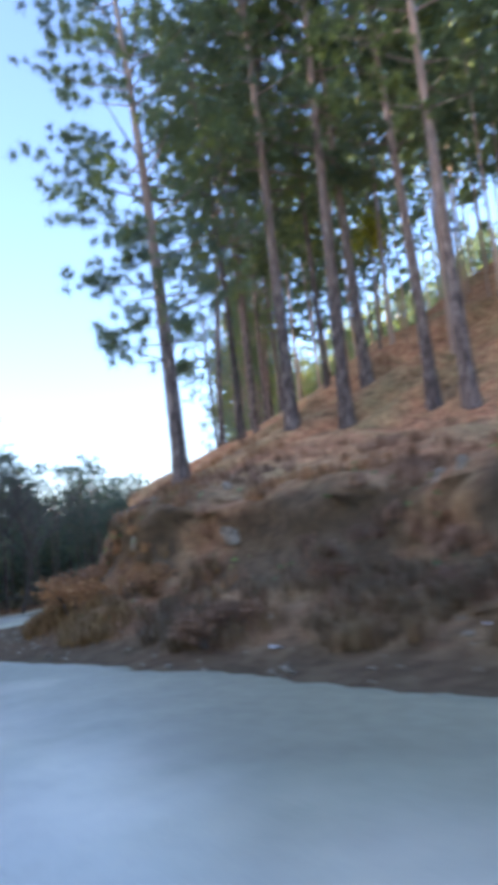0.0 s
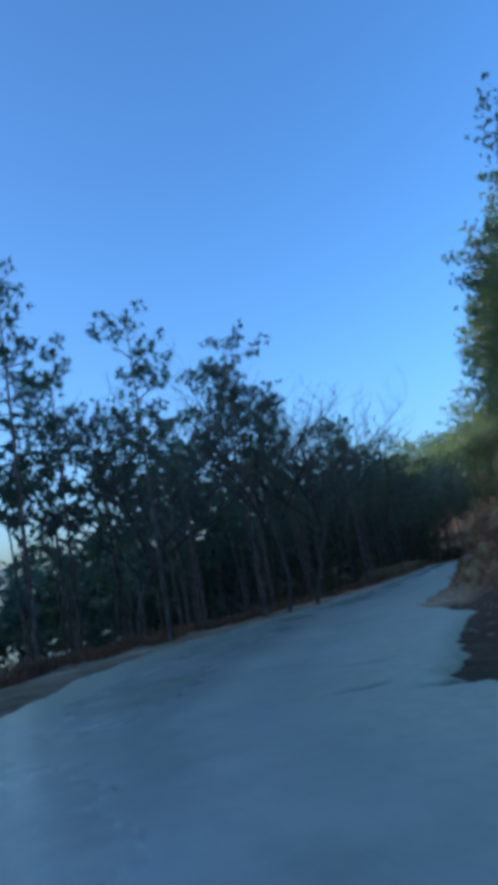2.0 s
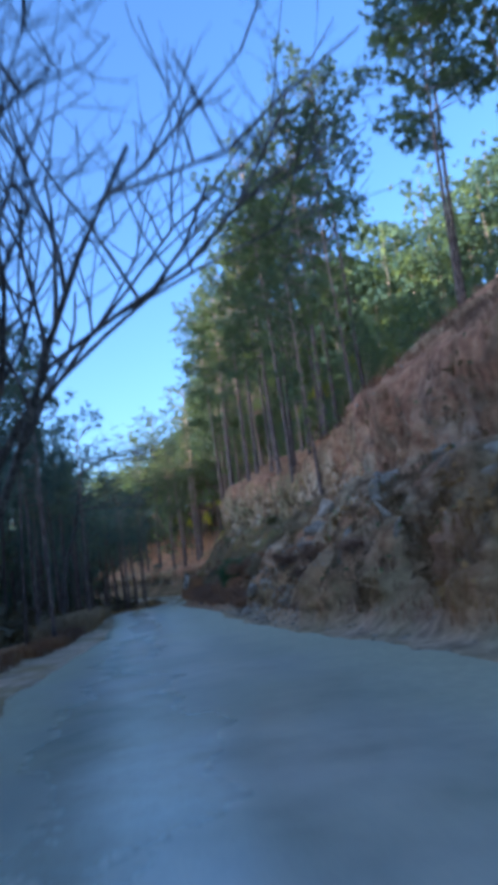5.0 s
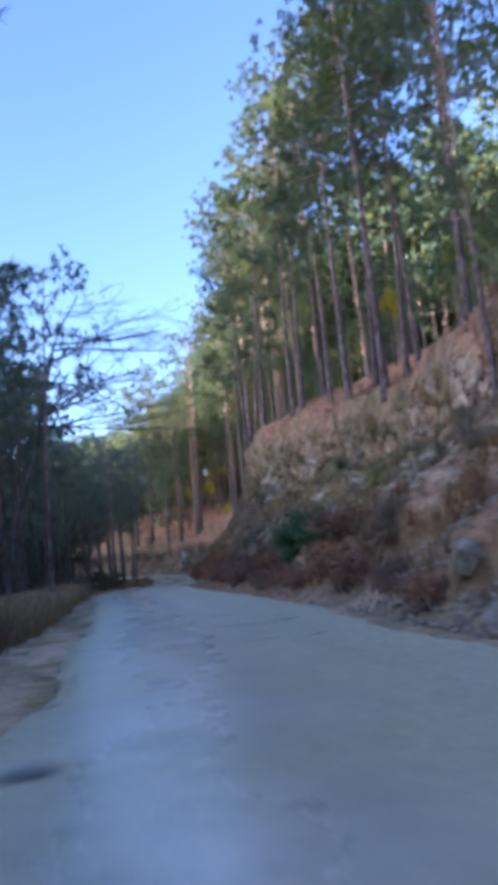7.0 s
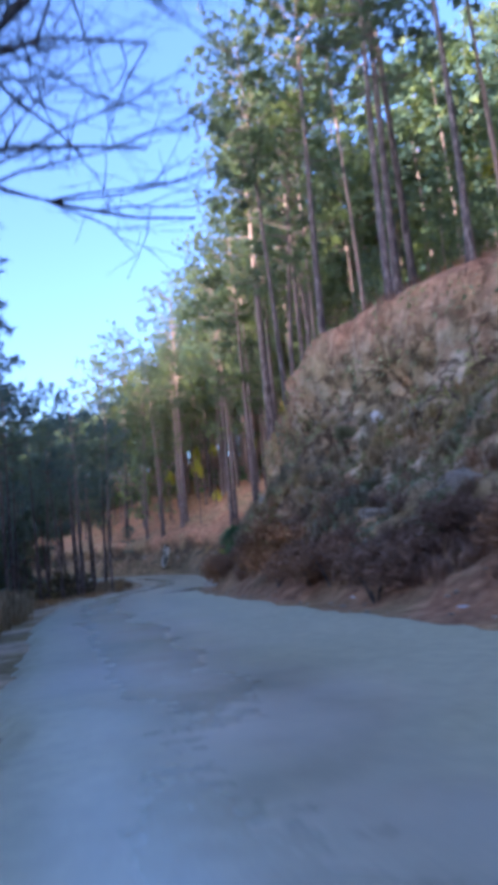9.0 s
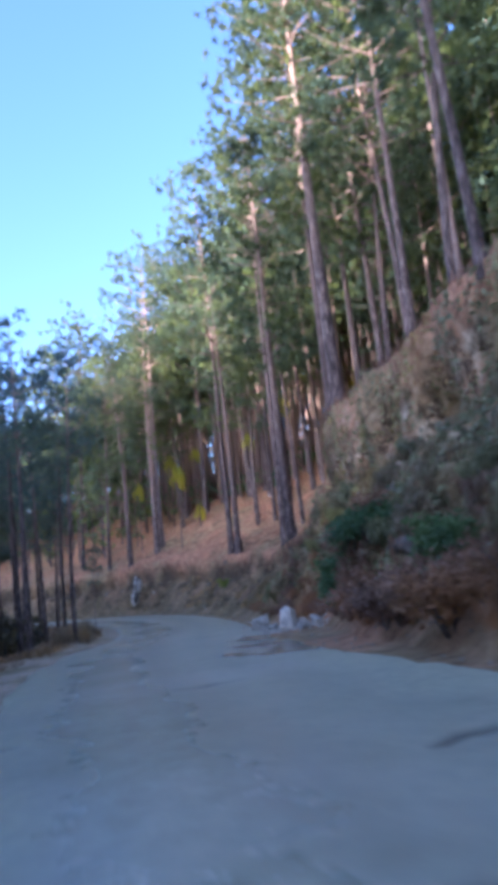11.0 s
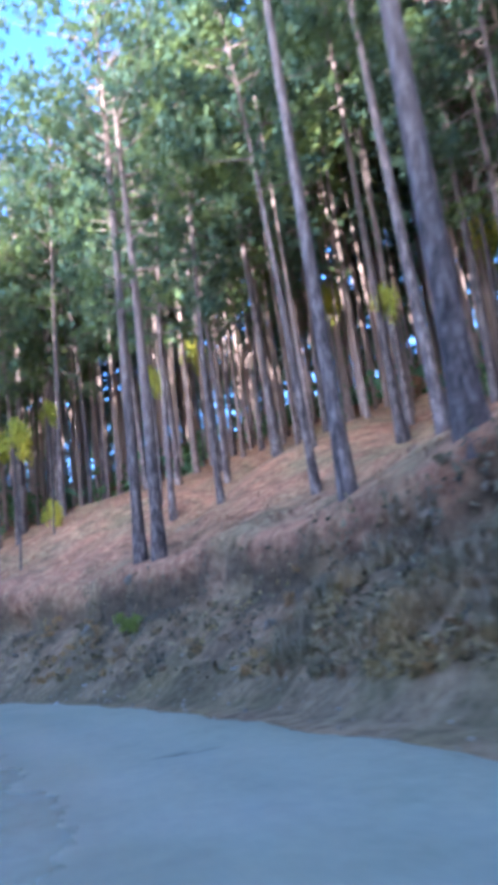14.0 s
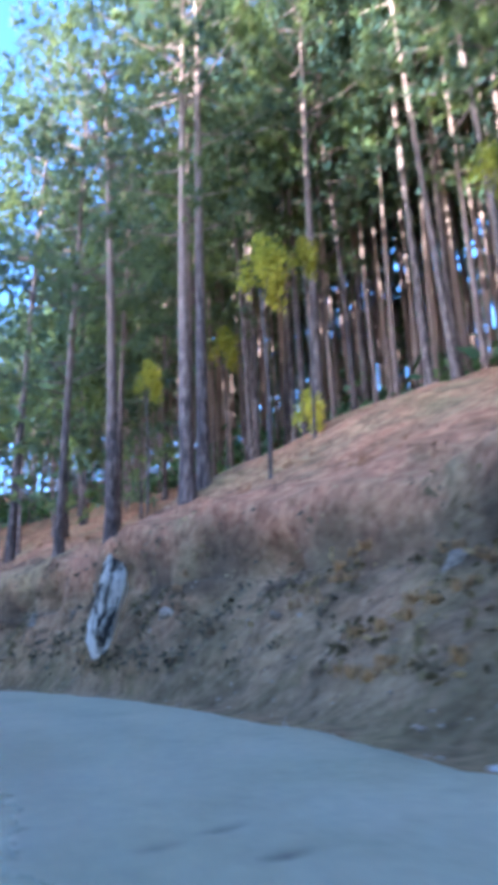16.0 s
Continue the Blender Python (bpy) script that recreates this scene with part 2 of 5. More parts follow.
M_GREY_SHRUB = leaf_material("grey_green_leaves", (0.19, 0.185, 0.088), (0.4, 0.38, 0.2), (0.3, 0.29, 0.11), 0.25)
M_YELLOW = leaf_material("sunny_yellow_leaves", (0.35, 0.36, 0.04), (0.55, 0.50, 0.07), (0.6, 0.55, 0.06), 0.4)
M_YELLOW_GREEN = leaf_material("yellow_green_leaves", (0.2, 0.25, 0.05), (0.36, 0.4, 0.09), (0.36, 0.4, 0.07), 0.35)
M_STONE = stone_material("grey_stone", (0.11, 0.092, 0.066), (0.28, 0.238, 0.175), (0.46, 0.405, 0.31))
M_PALE = stone_material("pale_stone", (0.18, 0.165, 0.13), (0.5, 0.47, 0.38), (0.68, 0.645, 0.54), 2.2)
M_SLAB = stone_material("streaked_pale_stone", (0.03, 0.03, 0.026), (0.42, 0.4, 0.33), (0.78, 0.75, 0.65), 3.2, 0.3, (0.44, 0.49, 0.57))
M_SOIL = stone_material("dark_soil", (0.04, 0.03, 0.024), (0.09, 0.07, 0.055), (0.17, 0.135, 0.1), 5)
M_LITTER = stone_material("white_litter", (0.6, 0.6, 0.6), (0.75, 0.75, 0.73), (0.85, 0.85, 0.85), 6)
M_FAR = stone_material("hazy_hillside", (0.14, 0.16, 0.11), (0.24, 0.25, 0.17), (0.38, 0.35, 0.24), 0.02)


# the road's line and the cut beside it
LINE = [(72.2, -76.3, 3.9), (63.7, -70.3, 3.5), (55.3, -64.3, 3.1), (46.8, -58.3, 2.7), (38.3, -52.3, 2.3), (29.7, -46.2, 1.90),
        (21.1, -40.1, 1.41), (13.0, -33.7, 0.98), (6.5, -24.5, 0.42), (2.9, -13.9, -0.34), (0.6, -2.7, -0.97), (-2.2, 8.5, -1.51),
        (-4.7, 20.3, -1.92), (-7.3, 32.4, -2.46), (-10.2, 44.4, -3.00), (-12.3, 57.0, -3.63), (-13.0, 70.4, -4.34), (-12.7, 83.1, -5.01),
        (-13.3, 94.2, -5.41), (-15.6, 105.4, -5.67), (-20.1, 116.5, -5.91), (-26.9, 126.4, -6.15), (-35.5, 134.6, -6.39),
        (-45.7, 140.9, -6.63), (-56.9, 145.4, -6.87), (-68.2, 149.4, -7.11), (-79.7, 152.8, -7.35), (-91.3, 155.8, -7.59),
        (-103.0, 158.3, -7.83), (-114.9, 160.3, -8.07), (-126.8, 161.9, -8.31)]
U0, STEP, U1 = 40.0, 12.0, 399.0


def line_at(u):
    """Place and right-hand way of the road's line at station u (a Catmull-Rom curve)."""
    k = (u - U0) / STEP
    i = int(min(max(math.floor(k), 0), len(LINE) - 2))
    f = k - i
    p = [np.array(LINE[min(max(i + j, 0), len(LINE) - 1)]) for j in (-1, 0, 1, 2)]
    c = 0.5 * (2 * p[1] + (p[2] - p[0]) * f + (2 * p[0] - 5 * p[1] + 4 * p[2] - p[3]) * f * f + (3 * p[1] - p[0] - 3 * p[2] + p[3]) * f ** 3)
    d = 0.5 * ((p[2] - p[0]) + 2 * (2 * p[0] - 5 * p[1] + 4 * p[2] - p[3]) * f + 3 * (3 * p[1] - p[0] - 3 * p[2] + p[3]) * f * f)
    d = d[:2] / np.linalg.norm(d[:2])
    return c, np.array((d[1], -d[0]))


# station: foot of the cut, its crest's offset and height, the slope above
CUT_U = (40, 105, 112, 117, 122, 124.5, 130, 136, 140, 155, 164, 172, 180, 190, 199, 205, 212, 218, 222, 228, 233, 238, 241, 243, 247, 251, 255, 260, 266, 272, 282, 292, 400)
CUT_FOOT = (4.8, 4.6, 4.7, 5, 5.6, 6.5, 6.9, 7.0, 6.3, 5, 5, 4.8, 4.6, 5, 5, 5, 4.9, 4.8, 5.2, 6, 6.6, 6.4, 5.8, 5.6, 5.3, 5.2, 5.2, 5, 4.9, 4.9, 4.5, 4.3, 4.5)
CUT_OFF = (10, 10, 10, 9.6, 9, 12, 12.5, 11.8, 10.8, 9, 8.4, 8.7, 11.5, 12, 12.2, 12.6, 11.2, 10.3, 9.8, 9.4, 9.6, 9.3, 9.2, 9.9, 9.0, 8.2, 8.8, 9.2, 9.0, 8.4, 6.6, 6.4, 6.5)
CUT_TOP = (2.5, 2.4, 2.6, 3, 3.2, 3, 4, 4.6, 5, 6, 6.2, 6.5, 8.5, 8.3, 8.2, 9, 9.7, 10.3, 9.2, 8.2, 8.8, 9.3, 9.5, 7.4, 5.2, 4.2, 4.1, 4.1, 4.3, 4.5, 5, 4.5, 4.5)
CUT_SLOPE = (0.27, 0.27, 0.27, 0.28, 0.3, 0.35, 0.42, 0.47, 0.5, 0.6, 0.6, 0.6, 0.5, 0.4, 0.38, 0.4, 0.4, 0.4, 0.45, 0.5, 0.5, 0.48, 0.47, 0.46, 0.45, 0.43, 0.42, 0.42, 0.42, 0.44, 0.46, 0.44, 0.3)
PAVE_U = (40, 150, 165, 178, 200, 215, 230, 260, 400)
PAVE_LEFT = (-2.4, -2.3, -2.1, -0.85, -1.0, -1.4, -2.2, -2.4, -2.4)
RIGHT_U = (40, 111, 115.5, 117.6, 120, 122.5, 124.5, 127, 128.3, 129.5, 131.5, 133, 134.6, 136.5, 141, 147, 400)
PAVE_RIGHT = (4.35, 4.25, 3.8, 3.55, 3.48, 3.5, 3.6, 3.4, 3.2, 3.85, 4.3, 4.85, 5.25, 5.9, 5.6, 4.5, 4.35)
VERGE_LEFT = (-4.6, -4.5, -4.4, -2.2, -1.9, -2.3, -3.4, -3.4, -3.4)


def smooth_step(x):
    x = min(max(x, 0.0), 1.0)
    return x * x * (3 - 2 * x)


def lump(x, y, z, size, depth=4):
    return noise.fractal(Vector((x, y, z)) / size, 1.0, 2.0, depth)


def at_station(u, table, stations=CUT_U):
    return float(np.interp(u, stations, table))


def hill(u, e):
    """Height above the crest, e metres behind it."""
    s = at_station(u, CUT_SLOPE)
    top = 38.0 + 4.0 * smooth_step((u - 205) / 15.0) - 8.0 * smooth_step((u - 236) / 16.0) - 24.0 * smooth_step((u - 176) / 14.0) * (1 - smooth_step((u - 226) / 14.0))
    x = max(e - top, 0.0)
    high = s * min(e, top) + s * x * (1 - x / 26.0)
    x = min(max(e - 14.0, 0.0), 12.0)
    low = s * min(e, 14.0) + s * x * (1 - x / 12.0)
    w = smooth_step((u - 148) / 22.0)
    return low + (high - low) * w


def valley(e):
    """Depth below the verge, e metres beyond it."""
    return -0.1 * min(e, 6.0) - 0.5 * max(e - 6.0, 0.0) + 0.0018 * max(e - 30.0, 0.0) ** 2


STATIONS = sorted(set(np.round(np.concatenate([np.arange(40, 94, 1.5), np.arange(94, 300, 0.45), np.arange(300, 399.1, 1.2)]), 3)))
LEFT_COLS = [-62, -54, -47, -41, -35, -30, -26, -22, -19, -16, -13.5, -11, -9, -7.2, -5.6, -4.2, -3.0, -2.0, -1.2, -0.6, -0.25, 0]
BANK_COLS = [i / 30 for i in range(31)]
HILL_COLS = [0.3, 0.7, 1.2, 1.8, 2.5, 3.3, 4.2, 5.2, 6.4, 7.8, 9.4, 11.2, 13.2, 15.5, 18, 21, 24, 27.5, 31, 35, 39, 43, 47, 51, 56, 62, 69, 77, 86]
CURVE_T = (0, 0.12, 0.35, 0.7, 0.9, 1.0)
CURVE_H = (0, 0.06, 0.22, 0.46, 0.6, 1.0)
LEDGE_T = (0, 0.15, 0.42, 0.52, 0.64, 0.75, 1.0)
LEDGE_H = (0, 0.07, 0.3, 0.52, 0.82, 0.92, 1.0)


def build_ground():
    verts, zones = [], []
    for u in STATIONS:
        c, n = line_at(u)
        nb = sum((line_at(min(max(u + k, U0), U1))[1] for k in (-45, -30, -15, 0, 15, 30, 45)), np.zeros(2))
        nb = nb / np.linalg.norm(nb)
        foot, crest, top = at_station(u, CUT_FOOT), at_station(u, CUT_OFF), at_station(u, CUT_TOP)
        crest += 0.7 * lump(u, 3.1, 0, 6.0)
        top += 0.5 * lump(u, 9.7, 0, 5.0)
        verge = at_station(u, VERGE_LEFT, PAVE_U)

        def put(d, h, zone, rough):
            p = c[:2] + n * d if abs(d) < 22 else c[:2] + n * (22 if d > 0 else -22) + nb * (d - (22 if d > 0 else -22))
            x, y, z = p[0], p[1], c[2] + h
            if rough > 0:
                v = noise.noise_vector(Vector((x, y, z)) / 1.7) * 0.55 + noise.noise_vector(Vector((x, y, z)) / 0.6) * 0.22
                block = noise.cell(Vector((x * 0.9 + v.x * 2, y * 0.9 + v.y * 2, z * 1.1))) * 0.22 + 0.5 * lump(x, y, z, 3.2)
                x += rough * (v.x * 0.7 - n[0] * block)
                y += rough * (v.y * 0.7 - n[1] * block)
                z += rough * v.z * 0.4
            verts.append((x, y, z))
            zones.append(zone if len(zone) == 4 else (*zone, 0.0))

        for d in LEFT_COLS:
            e = -d
            dd = verge - e
            h = valley(e) + (0.12 * smooth_step(e / 0.8)) + (0.25 * lump(c[0] + n[0] * dd, c[1] + n[1] * dd, 0, 3.0) if e > 0.2 else 0.0)
            put(dd, h - 0.08, (min(1.0, e / 1.5) * 0.75, 0.0, max(0.0, 1.0 - e / 1.2) * 0.8), 0.0)
        for d in (-0.9, 0.2, 1.4, 2.6, 3.6):
            dirt = smooth_step((146.0 - u) / 6.0) * smooth_step((u - 92.0) / 6.0)
            brush = smooth_step((u - 184) / 6.0) * (d > 0)
            put(d, -0.11, (max(0.75 * brush, 0.7 * dirt), 0, (0.8 - 0.72 * dirt) * (1 - 0.85 * brush), 0.9 * dirt), 0.0)
        for q in BANK_COLS:
            ledge = smooth_step((123.0 - u) / 3.0) * smooth_step((u - 98.0) / 6.0)
            h = top * (float(np.interp(q, CURVE_T, CURVE_H)) * (1 - ledge) + float(np.interp(q, LEDGE_T, LEDGE_H)) * ledge)
            d = foot + (crest - foot) * q
            tall_cut = smooth_step((top - 3.0) / 4.0)
            d += 0.75 * tall_cut * smooth_step(q / 0.3) * (1 - smooth_step((q - 0.85) / 0.15)) * lump(u, h * 0.25, 7.0, 3.6, 3)
            d -= 0.7 * tall_cut * smooth_step(q / 0.3) * (1 - smooth_step((q - 0.85) / 0.15)) * (abs(lump(u, h * 0.12, 17.0, 2.2, 2)) * 2.0 - 0.4)
            lip = math.exp(-((q - 0.64) / 0.07) ** 2) * (0.5 + 0.9 * lump(u, 0.0, 12.0, 2.0)) - math.exp(-((q - 0.5) / 0.06) ** 2) * (0.45 + 0.7 * lump(u, 1.0, 22.0, 1.6))
            d -= 0.5 * ledge * lip
            # dark earth below lip and crest, with the shade there painted in
            earth = ledge * smooth_step((q - 0.3) / 0.08) * (1 - smooth_step((q - 0.64) / 0.08)) * smooth_step(0.9 + 1.6 * lump(u, h, 4.0, 1.5))
            lip_earth_shade = smooth_step((u - 240) / 8.0) * smooth_step(0.75 + 1.8 * lump(u, h, 8.0, 2.2)) * smooth_step((q - 0.7) / 0.08) * (1 - smooth_step((q - 0.95) / 0.04))
            brow = math.exp(-((u - 242.2) / 1.7) ** 2) * smooth_step((q - 0.6) / 0.1) * (1 - smooth_step((q - 0.97) / 0.03))
            earth = max(earth, lip_earth_shade, brow, 0.9 * math.exp(-((q - 0.85) / 0.05) ** 2) * tall_cut * smooth_step(0.2 + 2.2 * lump(u, 4.0, 31.0, 3.0)))
            d += (1 - ledge) * (0.55 + 0.8 * lump(u, 0.0, 2.0, 2.5)) * (1 - smooth_step((u - 240) / 6) * (0.55 - 1.3 * lump(u, 3.0, 2.0, 1.1, 2))) * math.exp(-((q - 0.9) / 0.045) ** 2)
            w = smooth_step(q / 0.25) * (1 - 0.5 * smooth_step((q - 0.9) / 0.1)) * min(1.0, 0.3 + top / 5.0)
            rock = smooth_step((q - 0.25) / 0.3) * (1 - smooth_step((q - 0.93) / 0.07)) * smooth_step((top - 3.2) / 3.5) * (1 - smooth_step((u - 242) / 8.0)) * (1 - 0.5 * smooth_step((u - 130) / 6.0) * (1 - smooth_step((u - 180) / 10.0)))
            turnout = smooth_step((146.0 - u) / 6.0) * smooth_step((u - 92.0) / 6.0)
            # the turnout term from station 118 on paints the bank's shade as dark soil
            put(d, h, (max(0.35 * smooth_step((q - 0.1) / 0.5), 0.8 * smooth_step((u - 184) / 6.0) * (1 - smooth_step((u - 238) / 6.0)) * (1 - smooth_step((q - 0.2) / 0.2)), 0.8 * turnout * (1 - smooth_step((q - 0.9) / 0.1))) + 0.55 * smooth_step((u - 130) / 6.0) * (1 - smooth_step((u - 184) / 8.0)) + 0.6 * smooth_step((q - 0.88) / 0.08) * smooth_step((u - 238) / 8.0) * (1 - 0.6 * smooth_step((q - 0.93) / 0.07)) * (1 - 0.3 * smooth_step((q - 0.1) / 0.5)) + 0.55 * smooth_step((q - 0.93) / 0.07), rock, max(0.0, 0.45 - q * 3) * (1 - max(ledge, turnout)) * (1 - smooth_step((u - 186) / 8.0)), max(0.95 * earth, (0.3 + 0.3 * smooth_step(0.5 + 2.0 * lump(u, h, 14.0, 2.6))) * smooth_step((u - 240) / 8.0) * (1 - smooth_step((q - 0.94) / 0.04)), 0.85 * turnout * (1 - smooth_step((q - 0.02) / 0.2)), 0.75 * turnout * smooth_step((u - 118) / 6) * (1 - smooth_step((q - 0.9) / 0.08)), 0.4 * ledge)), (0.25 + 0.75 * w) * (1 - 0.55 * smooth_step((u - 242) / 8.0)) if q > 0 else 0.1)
        for e in HILL_COLS:
            x, y = c[:2] + n * (crest + e)
            h = top + hill(u, e) + 0.35 * lump(x, y, 2.0, 4.0) * smooth_step(e / 2) + 1.2 * lump(x, y, 5.0, 16.0) * smooth_step(e / 8)
            put(crest + e, h, (1.0, 0, 0), 0.35 * (1 - smooth_step(e / 2.5)))
    cols = len(LEFT_COLS) + 5 + len(BANK_COLS) + len(HILL_COLS)
    faces = []
    for i in range(len(STATIONS) - 1):
        for j in range(cols - 1):
            a = i * cols + j
            faces.append((a, a + 1, a + cols + 1, a + cols))
    me = bpy.data.meshes.new("ground")
    me.from_pydata(verts, [], faces)
    at = me.color_attributes.new("zone", "FLOAT_COLOR", "POINT")
    at.data.foreach_set("color", np.array(zones, "f").ravel())
    me.materials.append(M_GROUND)
    me.polygons.foreach_set("use_smooth", [True] * len(me.polygons))
    ob = tagged(new("ground", me), "brown needle-covered hillside with a rocky road cut", "ground", kind="structure")
    return ob, BVHTree.FromPolygons(verts, faces)


GROUND, TREE = build_ground()


def spot(u, off):
    """Ground place at a station and an offset."""
    c, n = line_at(u)
    x, y = c[0] + n[0] * off, c[1] + n[1] * off
    return drop(x, y)


def drop(x, y):
    hit = TREE.ray_cast(Vector((x, y, 120)), Vector((0, 0, -1)))
    return Vector((x, y, hit[0].z if hit[0] else -20.0)), (hit[1] if hit[0] else Vector((0, 0, 1)))


# cracks and broken seams across the asphalt: station, offset, half width, half depth
CRACKS = [(185.4, 1.95, 0.3, 0.14), (183.4, 2.1, 0.55, 0.1), (183.2, 2.6, 0.35, 0.09), (181.7, 1.05, 0.35, 0.12), (183.7, 3.15, 0.3, 0.16), (186.3, 2.3, 0.35, 0.1), (184.6, 3.1, 0.25, 0.1), (180.7, 2.05, 0.2, 0.08),
          (182.4, -0.48, 0.3, 0.09), (181.9, -0.3, 0.25, 0.07), (180.6, 2.95, 0.15, 0.08), (177.6, -0.75, 0.16, 0.3), (179.2, -0.8, 0.12, 0.4), (188.4, 3.3, 0.3, 0.06),
          (142.0, 2.25, 0.45, 0.1), (139.3, 3.1, 0.75, 0.1), (137.5, 3.5, 0.5, 0.08), (128.2, 2.5, 0.4, 0.08), (127.6, 3.1, 0.5, 0.07), (130.2, 2.9, 0.4, 0.07), (112.8, 1.7, 0.5, 0.12), (116.5, 3.3, 0.5, 0.08),
          (209.4, -0.75, 0.16, 0.16), (205.4, -0.6, 0.2, 0.16), (217.0, -1.1, 0.3, 0.16), (223.9, 2.1, 0.7, 0.05), (219.5, 1.4, 0.6, 0.08), (205.3, 1.4, 0.3, 0.09), (206.5, 1.8, 0.35, 0.1), (205.4, 0.2, 0.5, 0.06), (212.5, 0.6, 0.5, 0.08), (214.5, 2.2, 0.6, 0.08),
          (191.6, 0.05, 0.16, 0.05), (175.4, -0.6, 0.2, 0.2), (250.3, 2.4, 0.6, 0.09), (265.1, 1.2, 0.25, 0.035), (265.2, 1.7, 0.2, 0.035), (265.8, 1.6, 0.2, 0.035), (264.6, 2.0, 0.25, 0.04), (127.6, 3.1, 0.45, 0.12)]


def build_road():
    """Asphalt strip with frayed edges and narrow broken cracks."""
    us = np.concatenate([np.arange(40, 100, 0.5), np.arange(100, 268, 0.12), np.arange(268, 398, 0.5)])
    cols = 33
    verts, zones, faces = [], [], []
    for u in us:
        c, n = line_at(float(u))
        l = at_station(u, PAVE_LEFT, PAVE_U) + 0.28 * lump(u, 0.5, 0, 2.2) + 0.12 * lump(u, 3.5, 0, 0.5)
        r = min(at_station(u, CUT_FOOT) - 0.45, at_station(u, PAVE_RIGHT, RIGHT_U)) + 0.3 * (1 - 0.85 * smooth_step((u - 110) / 5) * smooth_step((142 - u) / 5)) * lump(u, 7.5, 0, 2.6) + 0.12 * lump(u, 1.5, 4, 0.5)
        near = [k for k in CRACKS if abs(u - k[0]) < 1]
        for j in range(cols):
            f = j / (cols - 1)
            d = l + (r - l) * f
            z = c[2] + 0.012 * lump(u, d, 0, 2.0, 2) + 0.02 * (1 - abs(2 * f - 1))
            hollow = 0.0
            for hu, ho, wide, deep in near:
                a = (d - ho) / wide
                if abs(a) < 1:
                    off = abs(u - hu - 0.35 * lump(d, hu, 0, 0.7, 3)) / (deep * (1 - a * a) * max(0.25, 1.2 + 1.4 * lump(d, hu, 9, 0.4, 2)) + 0.004)
                    hollow = max(hollow, 1 - smooth_step((off - 0.5) / 0.6))
            z -= 0.04 * hollow
            e = 0.0 if 0 < j < cols - 1 else 0.09
            verts.append((c[0] + n[0] * d, c[1] + n[1] * d, z - e))
            wob = 0.07 * lump(u, d, 40.0, 1.5, 3)
            dusty = 1 - 0.65 * smooth_step((u - 222) / 14)
            side = max(smooth_step((0.3 - f + wob) / 0.3), smooth_step((f - 0.74 + 0.26 * dusty + wob) / 0.5)) * (0.35 + 0.6 * dusty)
            # paler worn stretch, its colour also standing in for stronger light from the sky
            pale = smooth_step((u - 164) / 12) * (1 - smooth_step((u - 205) / 12)) * smooth_step((f - 0.3 + 2 * wob) / 0.35)
            side = max(side, 0.8 * pale, 0.5 * smooth_step((u - 195) / 12))
            soiled = 0.5 * smooth_step((f - 0.5 + 3 * wob) / 0.35) * smooth_step((118 - u) / 4) * smooth_step((u - 92) / 6)
            wet = 1.3 * smooth_step(1.3 - ((u - 227.5) / 5.5) ** 2 - ((d - 3.8) / 1.0) ** 2 + 2.5 * lump(u, d, 90.0, 1.6, 3))
            side *= 1 - 0.8 * min(wet, 1)
            zones.append((side, max(hollow, soiled, 0.22 * min(wet, 1)), 0.8 * math.exp(-((f - 0.3 + wob) / 0.17) ** 2) * (0.7 + 0.5 * lump(u, d, 60.0, 6.0, 2)) + wet, f))
    for i in range(len(us) - 1):
        for j in range(cols - 1):
            a = i * cols + j
            faces.append((a, a + 1, a + cols + 1, a + cols))
    me = bpy.data.meshes.new("road")
    me.from_pydata(verts, [], faces)
    at = me.color_attributes.new("zone", "FLOAT_COLOR", "POINT")
    at.data.foreach_set("color", np.array(zones, "f").ravel())
    me.materials.append(M_ROAD)
    me.polygons.foreach_set("use_smooth", [True] * len(me.polygons))
    tagged(new("road", me), "worn grey asphalt mountain road with broken cracks", "road", kind="structure")


build_road()


def build_distance():
    """Far hills round the place, below and beyond the near ground."""
    verts, faces = [], []
    rings = [0.5, 25, 58, 75, 100, 140, 200, 300, 450, 700, 1100, 1700, 2600, 4000]
    seg = 96
    for r in rings:
        for k in range(seg):
            a = 2 * math.pi * k / seg
            x, y = -12 + r * math.cos(a), 50 + r * 1.35 * math.sin(a)
            west = -math.cos(a)
            low = -34 - 0.05 * min(r, 400)
            ridge = (0.05 + 0.03 * (0.5 + lump(math.cos(a) * 3, math.sin(a) * 3, 0, 1.0))) * max(r - 500, 0)
            east = 0.16 * r * smooth_step((r - 60) / 300) if west < 0 else 0.0
            z = low + ridge + east * -west * 0.3 + 10 * lump(x, y, 0, 180.0) * min(1, r / 300)
            verts.append((x, y, min(z, 320)))
    for i in range(len(rings) - 1):
        for k in range(seg):
            a, b = i * seg + k, i * seg + (k + 1) % seg
            faces.append((a, b, b + seg, a + seg))
    me = bpy.data.meshes.new("backdrop")
    me.from_pydata(verts, [], faces)
    me.materials.append(M_FAR)
    tagged(new("backdrop", me), "hazy wooded valley and far hills", "hills", kind="structure")


build_distance()


